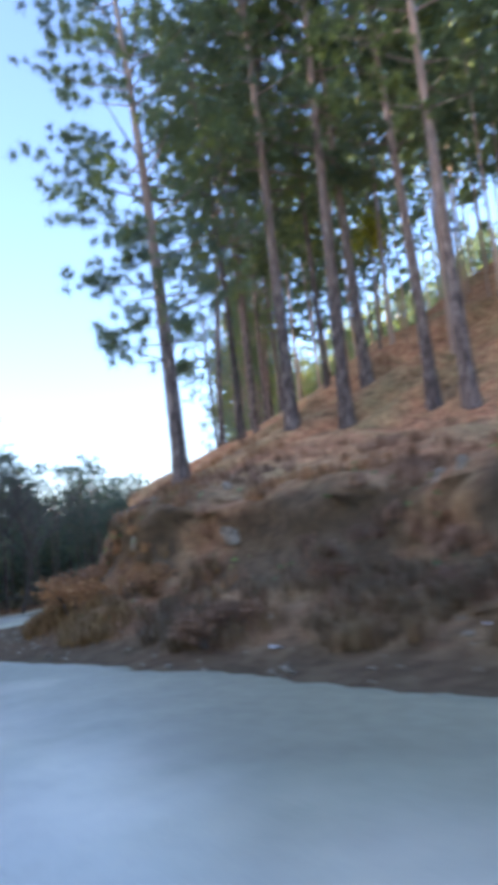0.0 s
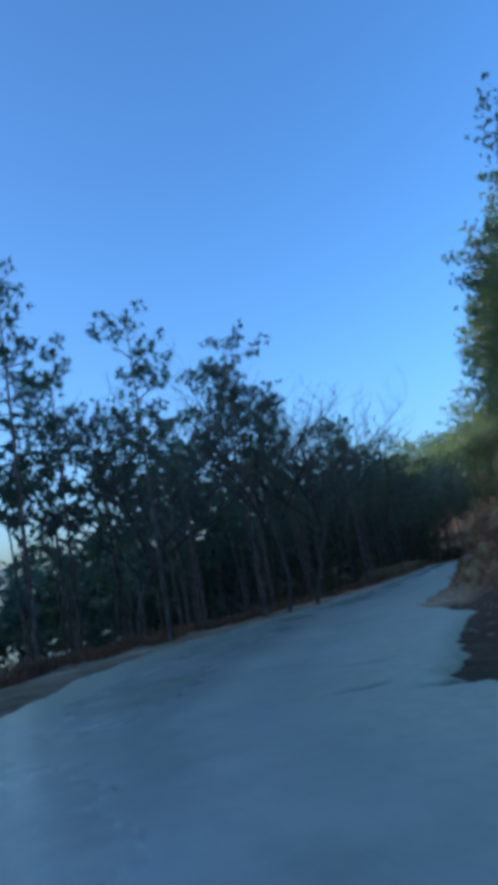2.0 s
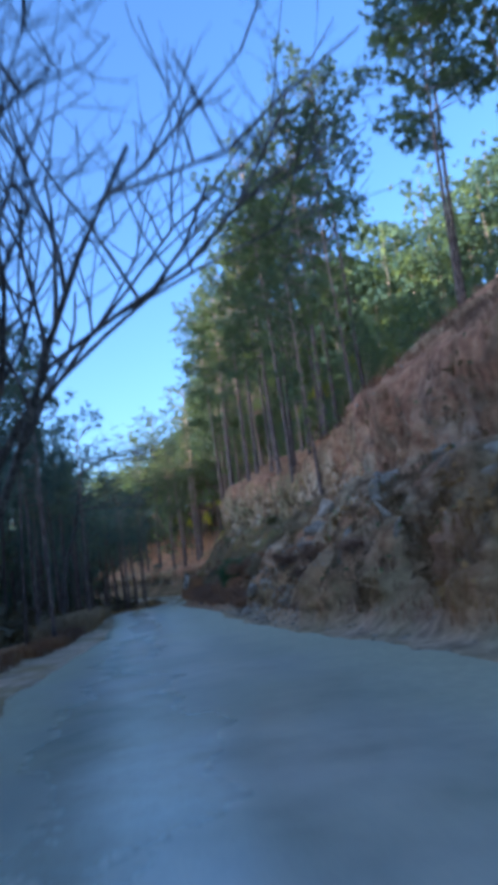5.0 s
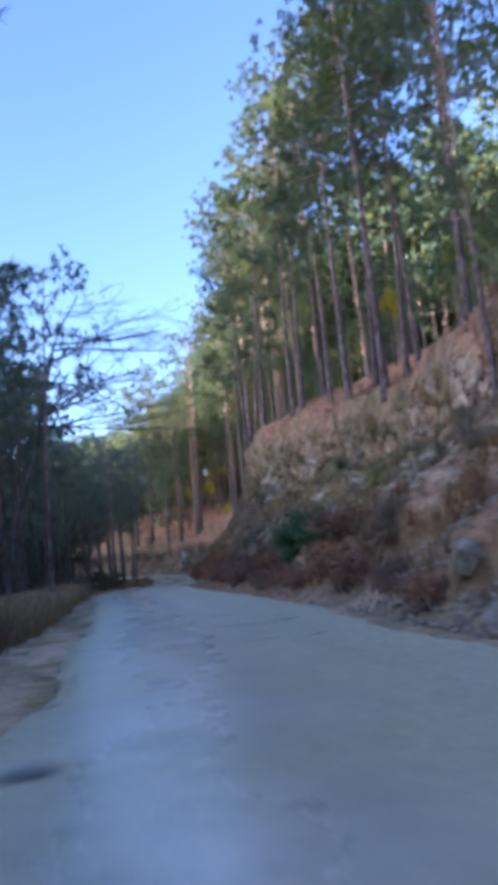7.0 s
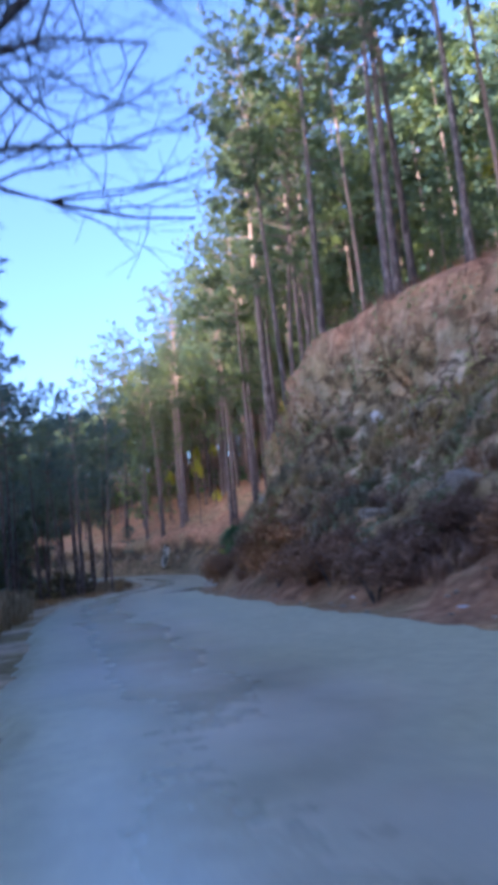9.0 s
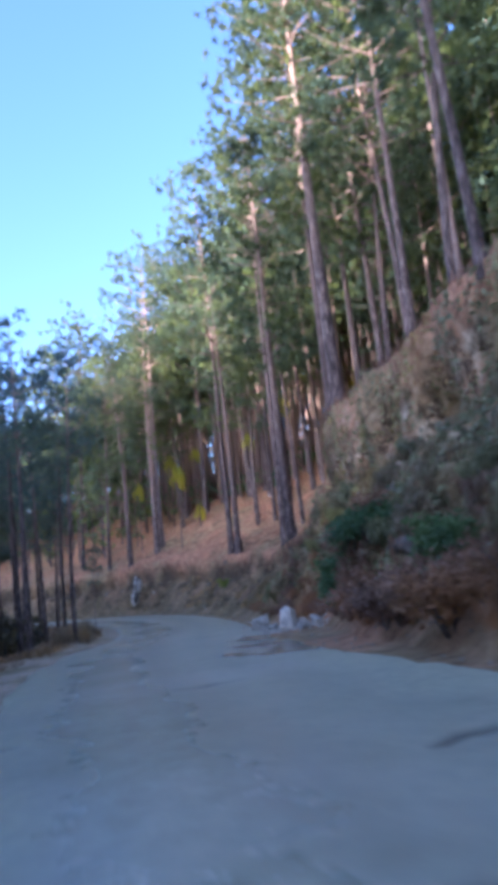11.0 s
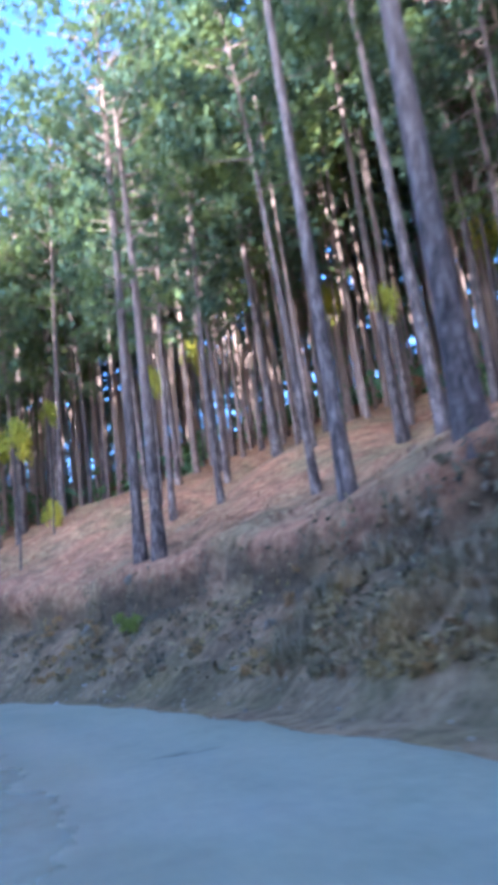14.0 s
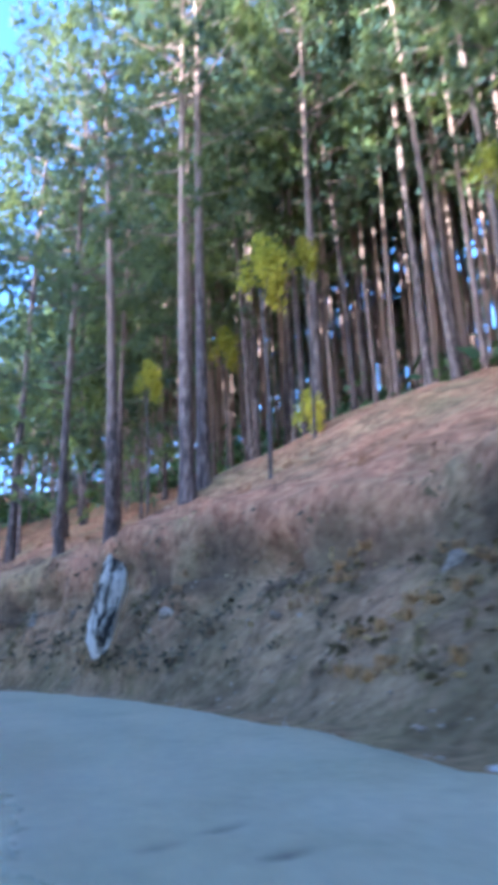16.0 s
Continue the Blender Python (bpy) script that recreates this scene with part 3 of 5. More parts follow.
def build_shade_spur():
    """An unseen mountain spur, added to keep the low sun off the road."""
    verts, faces = [], []
    across = [-85, -70, -52, -36, -22, -10, 0, 12, 30, 60, 110, 180]
    along = list(range(-195, 156, 6))
    for t in along:
        end = smooth_step((t + 195) / 40) * smooth_step((155 - t) / 30)
        for w in across:
            d = -150 - w
            x, y = 0.783 * d + 0.622 * t, 0.622 * d - 0.783 * t
            f = 1 - abs(w) / (92.0 if w < 0 else 190.0)
            z = -45 + ((101 + 7.0 * smooth_step((t + 45) / 20) - 3.0 * math.exp(-((t + 38) / 22.0) ** 2)) * end + 3.5 * lump(x, y, 0, 20.0)) * smooth_step(f) ** 0.8 + 2.5 * lump(x, y, 3, 5.0) * end
            verts.append((x, y, z))
    n = len(across)
    for i in range(len(along) - 1):
        for j in range(n - 1):
            a = i * n + j
            faces.append((a, a + n, a + n + 1, a + 1))
    me = bpy.data.meshes.new("backdrop")
    me.from_pydata(verts, [], faces)
    me.materials.append(M_FAR)
    tagged(new("backdrop", me), "unseen wooded spur added to shade the road", "hills", kind="structure")


build_shade_spur()


# building blocks
def tube(verts, faces, points, radii, sides):
    """Adds a tapering tube along the points."""
    first = len(verts)
    for i, (p, r) in enumerate(zip(points, radii)):
        a = points[min(i + 1, len(points) - 1)] - points[max(i - 1, 0)]
        a = a.normalized() if a.length > 1e-6 else Vector((0, 0, 1))
        s = a.orthogonal().normalized() if abs(a.z) < 0.9 else Vector((1, 0, 0)) - a * a.x
        s.normalize()
        q = a.cross(s)
        for k in range(sides):
            w = 2 * math.pi * k / sides
            verts.append(p + (s * math.cos(w) + q * math.sin(w)) * r)
    for i in range(len(points) - 1):
        for k in range(sides):
            a, b = first + i * sides + k, first + i * sides + (k + 1) % sides
            faces.append((a, b, b + sides, a + sides))


def mesh_of(name, verts, faces, mat, smooth=False):
    me = bpy.data.meshes.new(name)
    me.from_pydata([tuple(v) for v in verts], [], faces)
    me.materials.append(mat)
    if smooth:
        me.polygons.foreach_set("use_smooth", [True] * len(me.polygons))
    return me


def part(name, me, parent, label=""):
    ob = new(name, me)
    ob.parent = parent
    if label:
        tagged(ob, label)
    return ob


def tuft_blades(rng, count, length, width, far):
    """Triangles of one needle tuft: thin needles set along a short shoot that bends up."""
    tri = np.zeros((count, 3, 3))
    shoot = rng.normal(size=3) * (0.5, 0.5, 0.25) + (0, 0, 0.45)
    shoot /= np.linalg.norm(shoot)
    for i in range(count):
        d = rng.normal(size=3)
        d = d / np.linalg.norm(d) + shoot * rng.uniform(0.0, 0.5)
        d /= np.linalg.norm(d)
        s = np.cross(d, rng.normal(size=3))
        s /= np.linalg.norm(s)
        k = length * rng.uniform(0.7, 1.1)
        a = shoot * length * rng.uniform(-0.25, 0.35)
        w = width
        if i < count // 5:
            k, w = k * 0.75, width * (2.2 if far else 1.7)
        tri[i] = (a - s * w, a + s * w, a + d * k - np.array((0, 0, 0.08 * k)))
    return tri


def pine_parts(seed, height, clear, spread, tufts, blades, width, radius, mat, sparse=1.0, length=0.42, far=False, low=False):
    """Meshes of one pine: trunk with limbs, and the needle crown."""
    rng = np.random.default_rng(seed)
    verts, faces = [], []
    bend = rng.normal(size=2) * 0.3
    ring = 6 if far else 12
    axis = []
    for i in range(ring + 1):
        f = i / ring
        w = math.sin(f * 3.0 + seed) * 0.14 * f
        axis.append(Vector((bend[0] * f * f * 1.6 + w, bend[1] * f * f * 1.6 - w, -0.4 + f * (height + 0.4))))
    radii = [radius * (1.0 - 0.86 * (i / ring)) * (1.35 if i == 0 else 1.0) for i in range(ring + 1)]
    tube(verts, faces, axis, radii, 6 if far else 9)

    def on_axis(z):
        f = min(max((z + 0.4) / (height + 0.4), 0), 0.999) * ring
        i = int(f)
        return axis[i].lerp(axis[i + 1], f - i)

    ends = []
    z = clear
    turn = rng.uniform(0, 6.28)
    while z < height - 0.2:
        f = (z - clear) / (height - clear)
        full = 0.5 + 0.5 * math.sin(math.pi * min(1.0, 0.2 + f * 0.75)) if f < 0.8 else 0.85 - 0.45 * (f - 0.8) / 0.2
        for k in range(int(rng.integers(2, 5))):
            turn += 2.4 + rng.uniform(-0.5, 0.5)
            reach = spread * full * rng.uniform(0.45, 1.15)
            if rng.random() > sparse + 0.1 or not low and f < 0.3 and rng.random() < 0.45:
                continue
            base = on_axis(z)
            out = Vector((math.cos(turn), math.sin(turn), 0))
            rise = rng.uniform(-0.1, 0.35) + 0.75 * f
            mid = base + out * reach * 0.55 + Vector((0, 0, reach * 0.5 * rise - 0.05))
            tip = base + out * reach + Vector((rng.normal() * 0.2, rng.normal() * 0.2, reach * (rise + 0.1)))
            if not far:
                tube(verts, faces, [base, mid, tip], [0.022 + 0.025 * reach / spread, 0.018, 0.006], 4)
            ends.append((base, mid, tip, reach))
        z += rng.uniform(0.45, 0.95)
    weights = np.array([e[3] for e in ends])
    weights /= weights.sum()
    kinds = [tuft_blades(rng, blades, length, width, far) for _ in range(5)]
    out = []
    pads = []
    for base, mid, tip, reach in ends:
        for f in (1.0, rng.uniform(0.62, 0.85), rng.uniform(0.4, 0.7)):
            at = mid.lerp(tip, f * 2 - 1) if f > 0.5 else base.lerp(mid, f * 2)
            pads.append(np.array(at) + rng.normal(size=3) * (0.22, 0.22, 0.12))
    for i in rng.choice(len(ends), size=tufts, p=weights):
        reach = ends[i][3]
        p = pads[i * 3 + int(rng.choice((0, 0, 0, 1, 1, 2)))] + rng.normal(size=3) * (0.36, 0.36, 0.18) * (0.7 + reach * 0.16)
        w = rng.uniform(0, 6.28)
        rot = np.array(((math.cos(w), -math.sin(w), 0), (math.sin(w), math.cos(w), 0), (0, 0, 1)))
        out.append(kinds[rng.integers(5)] @ rot.T * rng.uniform(0.75, 1.25) + p)
    out = np.concatenate(out).reshape(-1, 3)
    crown = bpy.data.meshes.new("crown")
    crown.from_pydata(out.tolist(), [], np.arange(len(out)).reshape(-1, 3).tolist())
    crown.materials.append(mat)
    return mesh_of("trunk", verts, faces, M_BARK, True), crown


def pine(name, meshes, label):
    root = new(name)
    part("trunk", meshes[0], root)
    part("crown", meshes[1], root)
    return tagged(root, label, "tree")


def stand(ob, p, scale=1.0, rz=0.0, lean=(0, 0), sink=0.1):
    ob.matrix_basis = Matrix.Translation(Vector(p) - Vector((0, 0, sink))) @ pose(0, 0, 0, lean[0], lean[1], rz) @ Matrix.Scale(scale, 4)
    return ob


def copied(ob, p, scale=1.0, rz=0.0, lean=(0, 0), sink=0.1, label=""):
    c = copy_thing(ob, Matrix.Identity(4))
    stand(c, p, scale, rz, lean, sink)
    if label:
        tagged(c, label)
    return c


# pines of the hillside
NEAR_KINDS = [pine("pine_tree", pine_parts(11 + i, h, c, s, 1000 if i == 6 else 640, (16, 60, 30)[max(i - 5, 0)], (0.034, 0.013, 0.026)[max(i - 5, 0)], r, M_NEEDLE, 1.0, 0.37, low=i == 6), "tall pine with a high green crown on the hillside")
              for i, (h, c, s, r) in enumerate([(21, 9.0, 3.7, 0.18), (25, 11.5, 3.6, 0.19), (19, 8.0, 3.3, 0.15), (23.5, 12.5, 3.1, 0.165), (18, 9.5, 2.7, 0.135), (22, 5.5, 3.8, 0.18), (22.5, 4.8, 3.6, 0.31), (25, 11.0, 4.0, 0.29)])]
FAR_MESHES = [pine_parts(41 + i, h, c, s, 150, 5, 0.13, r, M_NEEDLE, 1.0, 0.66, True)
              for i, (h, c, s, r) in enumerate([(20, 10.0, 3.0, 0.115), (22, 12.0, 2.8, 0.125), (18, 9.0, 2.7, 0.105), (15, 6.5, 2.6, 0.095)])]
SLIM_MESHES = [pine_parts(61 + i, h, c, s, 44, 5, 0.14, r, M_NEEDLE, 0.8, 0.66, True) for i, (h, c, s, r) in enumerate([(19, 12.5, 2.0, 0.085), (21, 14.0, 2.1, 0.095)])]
LEFT_KINDS = [pine("pine_tree", pine_parts(71 + i, h, c, s, 220, 19, 0.021, r, M_NEEDLE_DARK, sp, 0.32), "dark pine on the slope below the road")
              for i, (h, c, s, r, sp) in enumerate([(14, 7.5, 2.0, 0.12, 0.9), (12.5, 6.5, 1.9, 0.1, 0.9), (15, 8.0, 1.7, 0.13, 0.8), (12, 7.0, 1.3, 0.085, 0.7)])]
DARK_MESHES = [pine_parts(91 + i, h, c, s, 80, 6, 0.125, r, M_NEEDLE_DARK, 1.0, 0.66, True)
               for i, (h, c, s, r) in enumerate([(14, 7.5, 2.1, 0.12), (12.5, 6.5, 2.0, 0.1), (15, 8.5, 1.9, 0.12)])]
USED = set()
TAKEN = []


def plant(kinds, index, p, scale, rz, lean=(0, 0), group="", label=""):
    ob = kinds[index]
    if ob.name in USED:
        ob = copied(ob, p, scale, rz, lean, label=label)
    else:
        USED.add(ob.name)
        stand(ob, p, scale, rz, lean)
        if label:
            tagged(ob, label)
    if group:
        tagged(ob, group=group)
    TAKEN.append((p[0], p[1]))
    return ob


def joined(name, chunks, mats, label, category):
    """One mesh out of many triangle chunks (places, corners, material index)."""
    vs, fs, ms, base = [], [], [], 0
    for v, f, k in chunks:
        vs.append(v)
        fs.append(f + base)
        ms.append(np.full(len(f), k, "i"))
        base += len(v)
    v, f, k = np.concatenate(vs), np.concatenate(fs), np.concatenate(ms)
    me = bpy.data.meshes.new(name)
    me.vertices.add(len(v))
    me.vertices.foreach_set("co", v.astype("f").ravel())
    me.loops.add(f.size)
    me.loops.foreach_set("vertex_index", f.astype("i").ravel())
    me.polygons.add(len(f))
    me.polygons.foreach_set("loop_start", np.arange(0, f.size, 3, dtype="i"))
    me.polygons.foreach_set("material_index", k)
    for m in mats:
        me.materials.append(m)
    me.update()
    me.validate()
    return tagged(new(name, me), label, category, kind="stuff")


def triangles(me):
    v = np.zeros(len(me.vertices) * 3)
    me.vertices.foreach_get("co", v)
    f = []
    for q in me.polygons:
        c = list(q.vertices)
        f += [(c[0], c[i], c[i + 1]) for i in range(1, len(c) - 1)]
    return v.reshape(-1, 3), np.array(f)


def moved(tri, p, scale, rz):
    w = radians(rz)
    m = np.array(((math.cos(w), -math.sin(w), 0), (math.sin(w), math.cos(w), 0), (0, 0, 1))) * scale
    return tri[0] @ m.T + np.array(p), tri[1]


def tall_at(u):
    """How tall the wood grows at a station."""
    return (1.0 + 0.36 * smooth_step((u - 228) / 20)) * (1.0 - 0.42 * smooth_step((u - 292) / 22))


RNG = random.Random(5)
# trees that stand out: x, y, kind, scale
HERO = [(18.8, -21.0, 6, 1.1), (22.7, -17.6, 7, 1.05), (25.1, -18.2, 7, 1.1), (28.6, -18.0, 7, 1.0), (29.9, -20.5, 7, 1.05), (19.0, -9.7, 3, 1.0), (18.0, -13.0, 2, 1.1), (18.4, -7.5, 0, 1.0),
        (19.8, -15.5, 2, 1.2), (16.8, 1.5, 0, 1.0), (15.5, 8.5, 7, 0.75), (14.5, 13.0, 0, 0.9), (11.4, 16.5, 4, 0.92), (17.5, 4.5, 7, 0.7), (13.1, 1.2, 5, 0.68),
        (5.2, 27.0, 5, 0.62), (7.6, 25.6, 5, 0.68), (13.2, 21.6, 4, 1.1), (22.0, -14.2, 7, 0.95), (25.8, -14.6, 7, 1.0), (23.6, -12.2, 1, 1.0),
        (-1.5, 56.5, 0, 0.95), (0.4, 51.2, 2, 1.05), (1.2, 53.0, 1, 0.95), (3.2, 44.4, 0, 1.05), (4.1, 38.3, 1, 1.0), (4.4, 42.5, 3, 1.0), (5.6, 40.4, 2, 1.05), (7.6, 36.0, 1, 1.0),
        (2.6, 48.5, 4, 1.1), (6.4, 32.6, 0, 1.0), (9.0, 30.5, 3, 1.0), (-2.9, 62.5, 3, 0.95), (-2.2, 66.0, 2, 1.0),
        (-2.9, 79.3, 7, 0.95), (-2.2, 84.2, 1, 0.95), (-4.3, 89.8, 7, 0.78), (-4.0, 95.4, 3, 1.0), (-1.2, 102.9, 4, 1.0),
        (-6.4, 107.1, 7, 0.72), (-6.9, 108.4, 1, 1.0), (-2.4, 110.7, 4, 1.0), (-3.5, 115.8, 2, 0.95), (-17.0, 126.1, 7, 0.72), (-13.9, 123.0, 7, 0.7), (-13.3, 123.7, 1, 0.95), (-13.9, 127.8, 3, 0.95),
        (3.7, 104.1, 3, 1.0), (0.9, 97.5, 3, 1.05), (1.4, 90.0, 1, 1.05)]
for x, y, k, s in HERO:
    p, _ = drop(x, y)
    plant(NEAR_KINDS, k, p, s * (1.0 + 0.38 * smooth_step((y - 66) / 20)), RNG.uniform(0, 360), (RNG.uniform(-1.5, 1.5), RNG.uniform(-1.5, 1.5)), "hillside pines")


def free(p, gap):
    return all((p[0] - x) ** 2 + (p[1] - y) ** 2 > gap * gap for x, y in TAKEN)


FAR_TRI = [(triangles(a), triangles(b)) for a, b in FAR_MESHES]
chunks = []
count = singles = 0
for _ in range(12000):
    u = RNG.choice((RNG.uniform(94, 350), RNG.uniform(215, 330)))
    e = RNG.uniform(0.6, 60 if u < 215 else 84)
    if 250 < u < 285 and e < 9 or u < 182 and e < (13 if u < 135 else 9):
        continue
    p, nrm = spot(u, at_station(u, CUT_OFF) + e)
    young = 180 < u < 240 and e > 6
    if u > 240 and e > 46 or young and (e > 34 or RNG.random() < 0.6) or count > 640 or not free(p, 2.5 if e > 12 else 3.6):
        continue
    if not young and e < (19 if u > 255 else 13) and 182 < u < 300 and singles < 52:
        singles += 1
        low = 0.66 if e < 7 and 178 < u < 204 else 1.0
        plant(NEAR_KINDS, RNG.randrange(6 if e < 3 else 5), p, low * RNG.uniform(0.85, 1.08) * tall_at(u), RNG.uniform(0, 360), (RNG.uniform(-2, 2), RNG.uniform(-2, 2)), "hillside pines")
    else:
        count += 1
        TAKEN.append((p[0], p[1]))
        kind = FAR_TRI[3 if young else RNG.choice((0, 0, 1, 1, 2, 2, 3))]
        s, w = RNG.uniform(0.85, 1.15) * (0.5 if young else tall_at(u)), RNG.uniform(0, 360)
        for k in (0, 1):
            chunks.append((*moved(kind[k], p, s, w), k))
LOW_GREEN = [triangles(a) for a in pine_parts(57, 11, 1.5, 2.6, 90, 7, 0.15, 0.11, M_NEEDLE, 1.0, 0.75, True)]
for (u0, u1), (e0, e1), gap, most, low in (((268, 302), (14, 42), 2.2, 62, False), ((292, 350), (4, 50), 2.4, 75, True), ((98, 122), (20, 46), 3.0, 16, True), ((244, 318), (32, 46), 1.4, 150, True), ((270, 312), (15, 46), 1.6, 40, False)):
    more = 0
    for _ in range(1500):
        u, e = RNG.uniform(u0, u1), RNG.uniform(e0, e1)
        p, nrm = spot(u, at_station(u, CUT_OFF) + e)
        if more < most and free(p, gap):
            more += 1
            TAKEN.append((p[0], p[1]))
            kind = LOW_GREEN if low else FAR_TRI[RNG.choice((0, 1, 2))]
            s, w = RNG.uniform(0.85, 1.15) * (1.0 if low else tall_at(u)), RNG.uniform(0, 360)
            for k in (0, 1):
                chunks.append((*moved(kind[k], p, s, w), k))
SLIM_TRI = [(triangles(a), triangles(b)) for a, b in SLIM_MESHES]
more = 0
for _ in range(4000):
    u, e = RNG.uniform(252, 318), RNG.uniform(17, 42)
    p, nrm = spot(u, at_station(u, CUT_OFF) + e)
    if more < 400 and free(p, 0.95):
        more += 1
        TAKEN.append((p[0], p[1]))
        kind = RNG.choice(SLIM_TRI)
        s, w = RNG.uniform(0.85, 1.15) * tall_at(u), RNG.uniform(0, 360)
        for k in (0, 1):
            chunks.append((*moved(kind[k], p, s, w), k))
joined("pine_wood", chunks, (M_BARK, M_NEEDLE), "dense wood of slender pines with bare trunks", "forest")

# darker trees below the road
LEFT_HERO = [(-1.2, -15.5, 2, 0.84), (-2.6, -6.4, 0, 1.0), (-4.0, -4.4, 3, 1.1), (-4.6, -2.2, 2, 0.95), (-6.8, 16.3, 3, 1.1), (-10.4, 34.2, 0, 1.0), (-4.9, 0.5, 3, 1.0), (-6.5, 6.0, 0, 0.85), (-8.2, 17.0, 1, 0.9), (-9.5, 24.0, 0, 0.9), (-12.2, 29.5, 0, 1.15), (-12.8, 36.0, 1, 1.1), (-14.0, 41.0, 2, 1.0), (-15.5, 33.0, 2, 1.1), (-17.2, 86.0, 0, 1.15), (-18.6, 91.0, 1, 1.25), (-20.8, 96.5, 2, 1.15), (-18.4, 80.5, 2, 1.1), (-20.2, 86.5, 0, 1.2), (-17.9, 100.0, 3, 0.5),
             (-22.5, 110.0, 1, 0.95), (-24.5, 114.0, 0, 0.9), (-22.8, 104.5, 0, 1.1), (-26.5, 117.5, 2, 0.95)]
for x, y, k, s in LEFT_HERO:
    p, _ = drop(x, y)
    plant(LEFT_KINDS, k, p, s, RNG.uniform(0, 360), (0, 0), "trees below the road")
LOW_TRI = [triangles(a) for a in pine_parts(97, 9, 1.5, 2.2, 90, 7, 0.125, 0.1, M_NEEDLE_DARK, 1.0, 0.6, True)]
DARK_TRI = [(triangles(a), triangles(b)) for a, b in DARK_MESHES]
chunks = []
count = singles = 0
for _ in range(9000):
    u = RNG.uniform(60, 350)
    e = 2.2 + RNG.random() ** 1.15 * 40
    if u > 262 and e > 24 or u < 176 and e > 15:
        continue
    p, nrm = spot(u, at_station(u, VERGE_LEFT, PAVE_U) - e)
    if not free(p, 2.7 if e > 6 else 2.6 if u > 195 else 4.2):
        continue
    if e < 9 and 120 < u < 280 and singles < 72:
        singles += 1
        plant(LEFT_KINDS, RNG.randrange(4) if u > 195 else RNG.choice((2, 3, 3, 2, 1)), p, RNG.uniform(0.72, 0.95) * (1.0 + 0.25 * smooth_step((u - 195) / 10)) + 0.012 * e, RNG.uniform(0, 360), (RNG.uniform(-3, 3), RNG.uniform(-3, 3)), "trees below the road")
    elif count < 360:
        count += 1
        TAKEN.append((p[0], p[1]))
        s, w = RNG.uniform(0.8, 1.05) + 0.014 * e, RNG.uniform(0, 360)
        kind = RNG.choice(DARK_TRI)
        for k in (0, 1):
            chunks.append((*moved(kind[k], p, s, w), k))
for _ in range(700):
    u, e = RNG.uniform(178, 310), RNG.uniform(9, 30)
    p, nrm = spot(u, at_station(u, VERGE_LEFT, PAVE_U) - e)
    if free(p, 1.9) and count < 520:
        count += 1
        TAKEN.append((p[0], p[1]))
        s, w = RNG.uniform(0.9, 1.2), RNG.uniform(0, 360)
        for k in (0, 1):
            chunks.append((*moved(LOW_TRI[k], p, s, w), k))
joined("valley_wood", chunks, (M_BARK, M_NEEDLE_DARK), "dense dark wood on the slope below the road", "forest")
# grass on the cut, the crest and the verges
NRNG = np.random.default_rng(3)
COLS = len(LEFT_COLS) + 5 + len(BANK_COLS) + len(HILL_COLS)
GV = np.zeros(len(GROUND.data.vertices) * 3)
GROUND.data.vertices.foreach_get("co", GV)
GV = GV.reshape(len(STATIONS), COLS, 3)
ST = np.array(STATIONS)


def clumps(places, low, high, blades, droop, width):
    """Bent blades round each place: two triangles a blade."""
    n = len(places) * blades
    root = np.repeat(places, blades, 0) + NRNG.normal(size=(n, 3)) * (0.09, 0.09, 0.02)
    k = NRNG.uniform(low, high, (n, 1))
    a = NRNG.uniform(0, 2 * math.pi, n)
    lean = np.stack([np.cos(a), np.sin(a), np.zeros(n)], 1) * NRNG.uniform(0.15, 0.75, (n, 1))
    side = np.stack([-np.sin(a), np.cos(a), np.zeros(n)], 1) * width
    mid = root + (lean * 0.5 + (0, 0, 0.62)) * k
    tip = root + (lean * 1.15 + (0, 0, 0.95 - droop)) * k
    v = np.stack([root - side, root + side, mid + side * 0.6, tip, mid - side * 0.6], 1).reshape(-1, 3)
    b = np.arange(n)[:, None] * 5
    f = np.concatenate([b + (0, 1, 2), b + (0, 2, 4), b + (4, 2, 3)], 0)
    return v, f, 0


def scatter(us, j0, j1, count, keep=None):
    """Random places on the ground's columns j0 to j1 between two stations."""
    i = NRNG.integers(np.searchsorted(ST, us[0]), np.searchsorted(ST, us[1]) - 1, count)
    j = NRNG.integers(j0, j1, count)
    f = NRNG.random((count, 2, 1))
    p = GV[i, j] * (1 - f[:, 0]) + GV[i + 1, j] * f[:, 0]
    q = GV[i, j + 1] * (1 - f[:, 0]) + GV[i + 1, j + 1] * f[:, 0]
    p = p * (1 - f[:, 1]) + q * f[:, 1] - (0, 0, 0.03)
    if keep is not None:
        p = p[[lump(x, y, z, keep[0]) > keep[1] for x, y, z in p]]
    return p


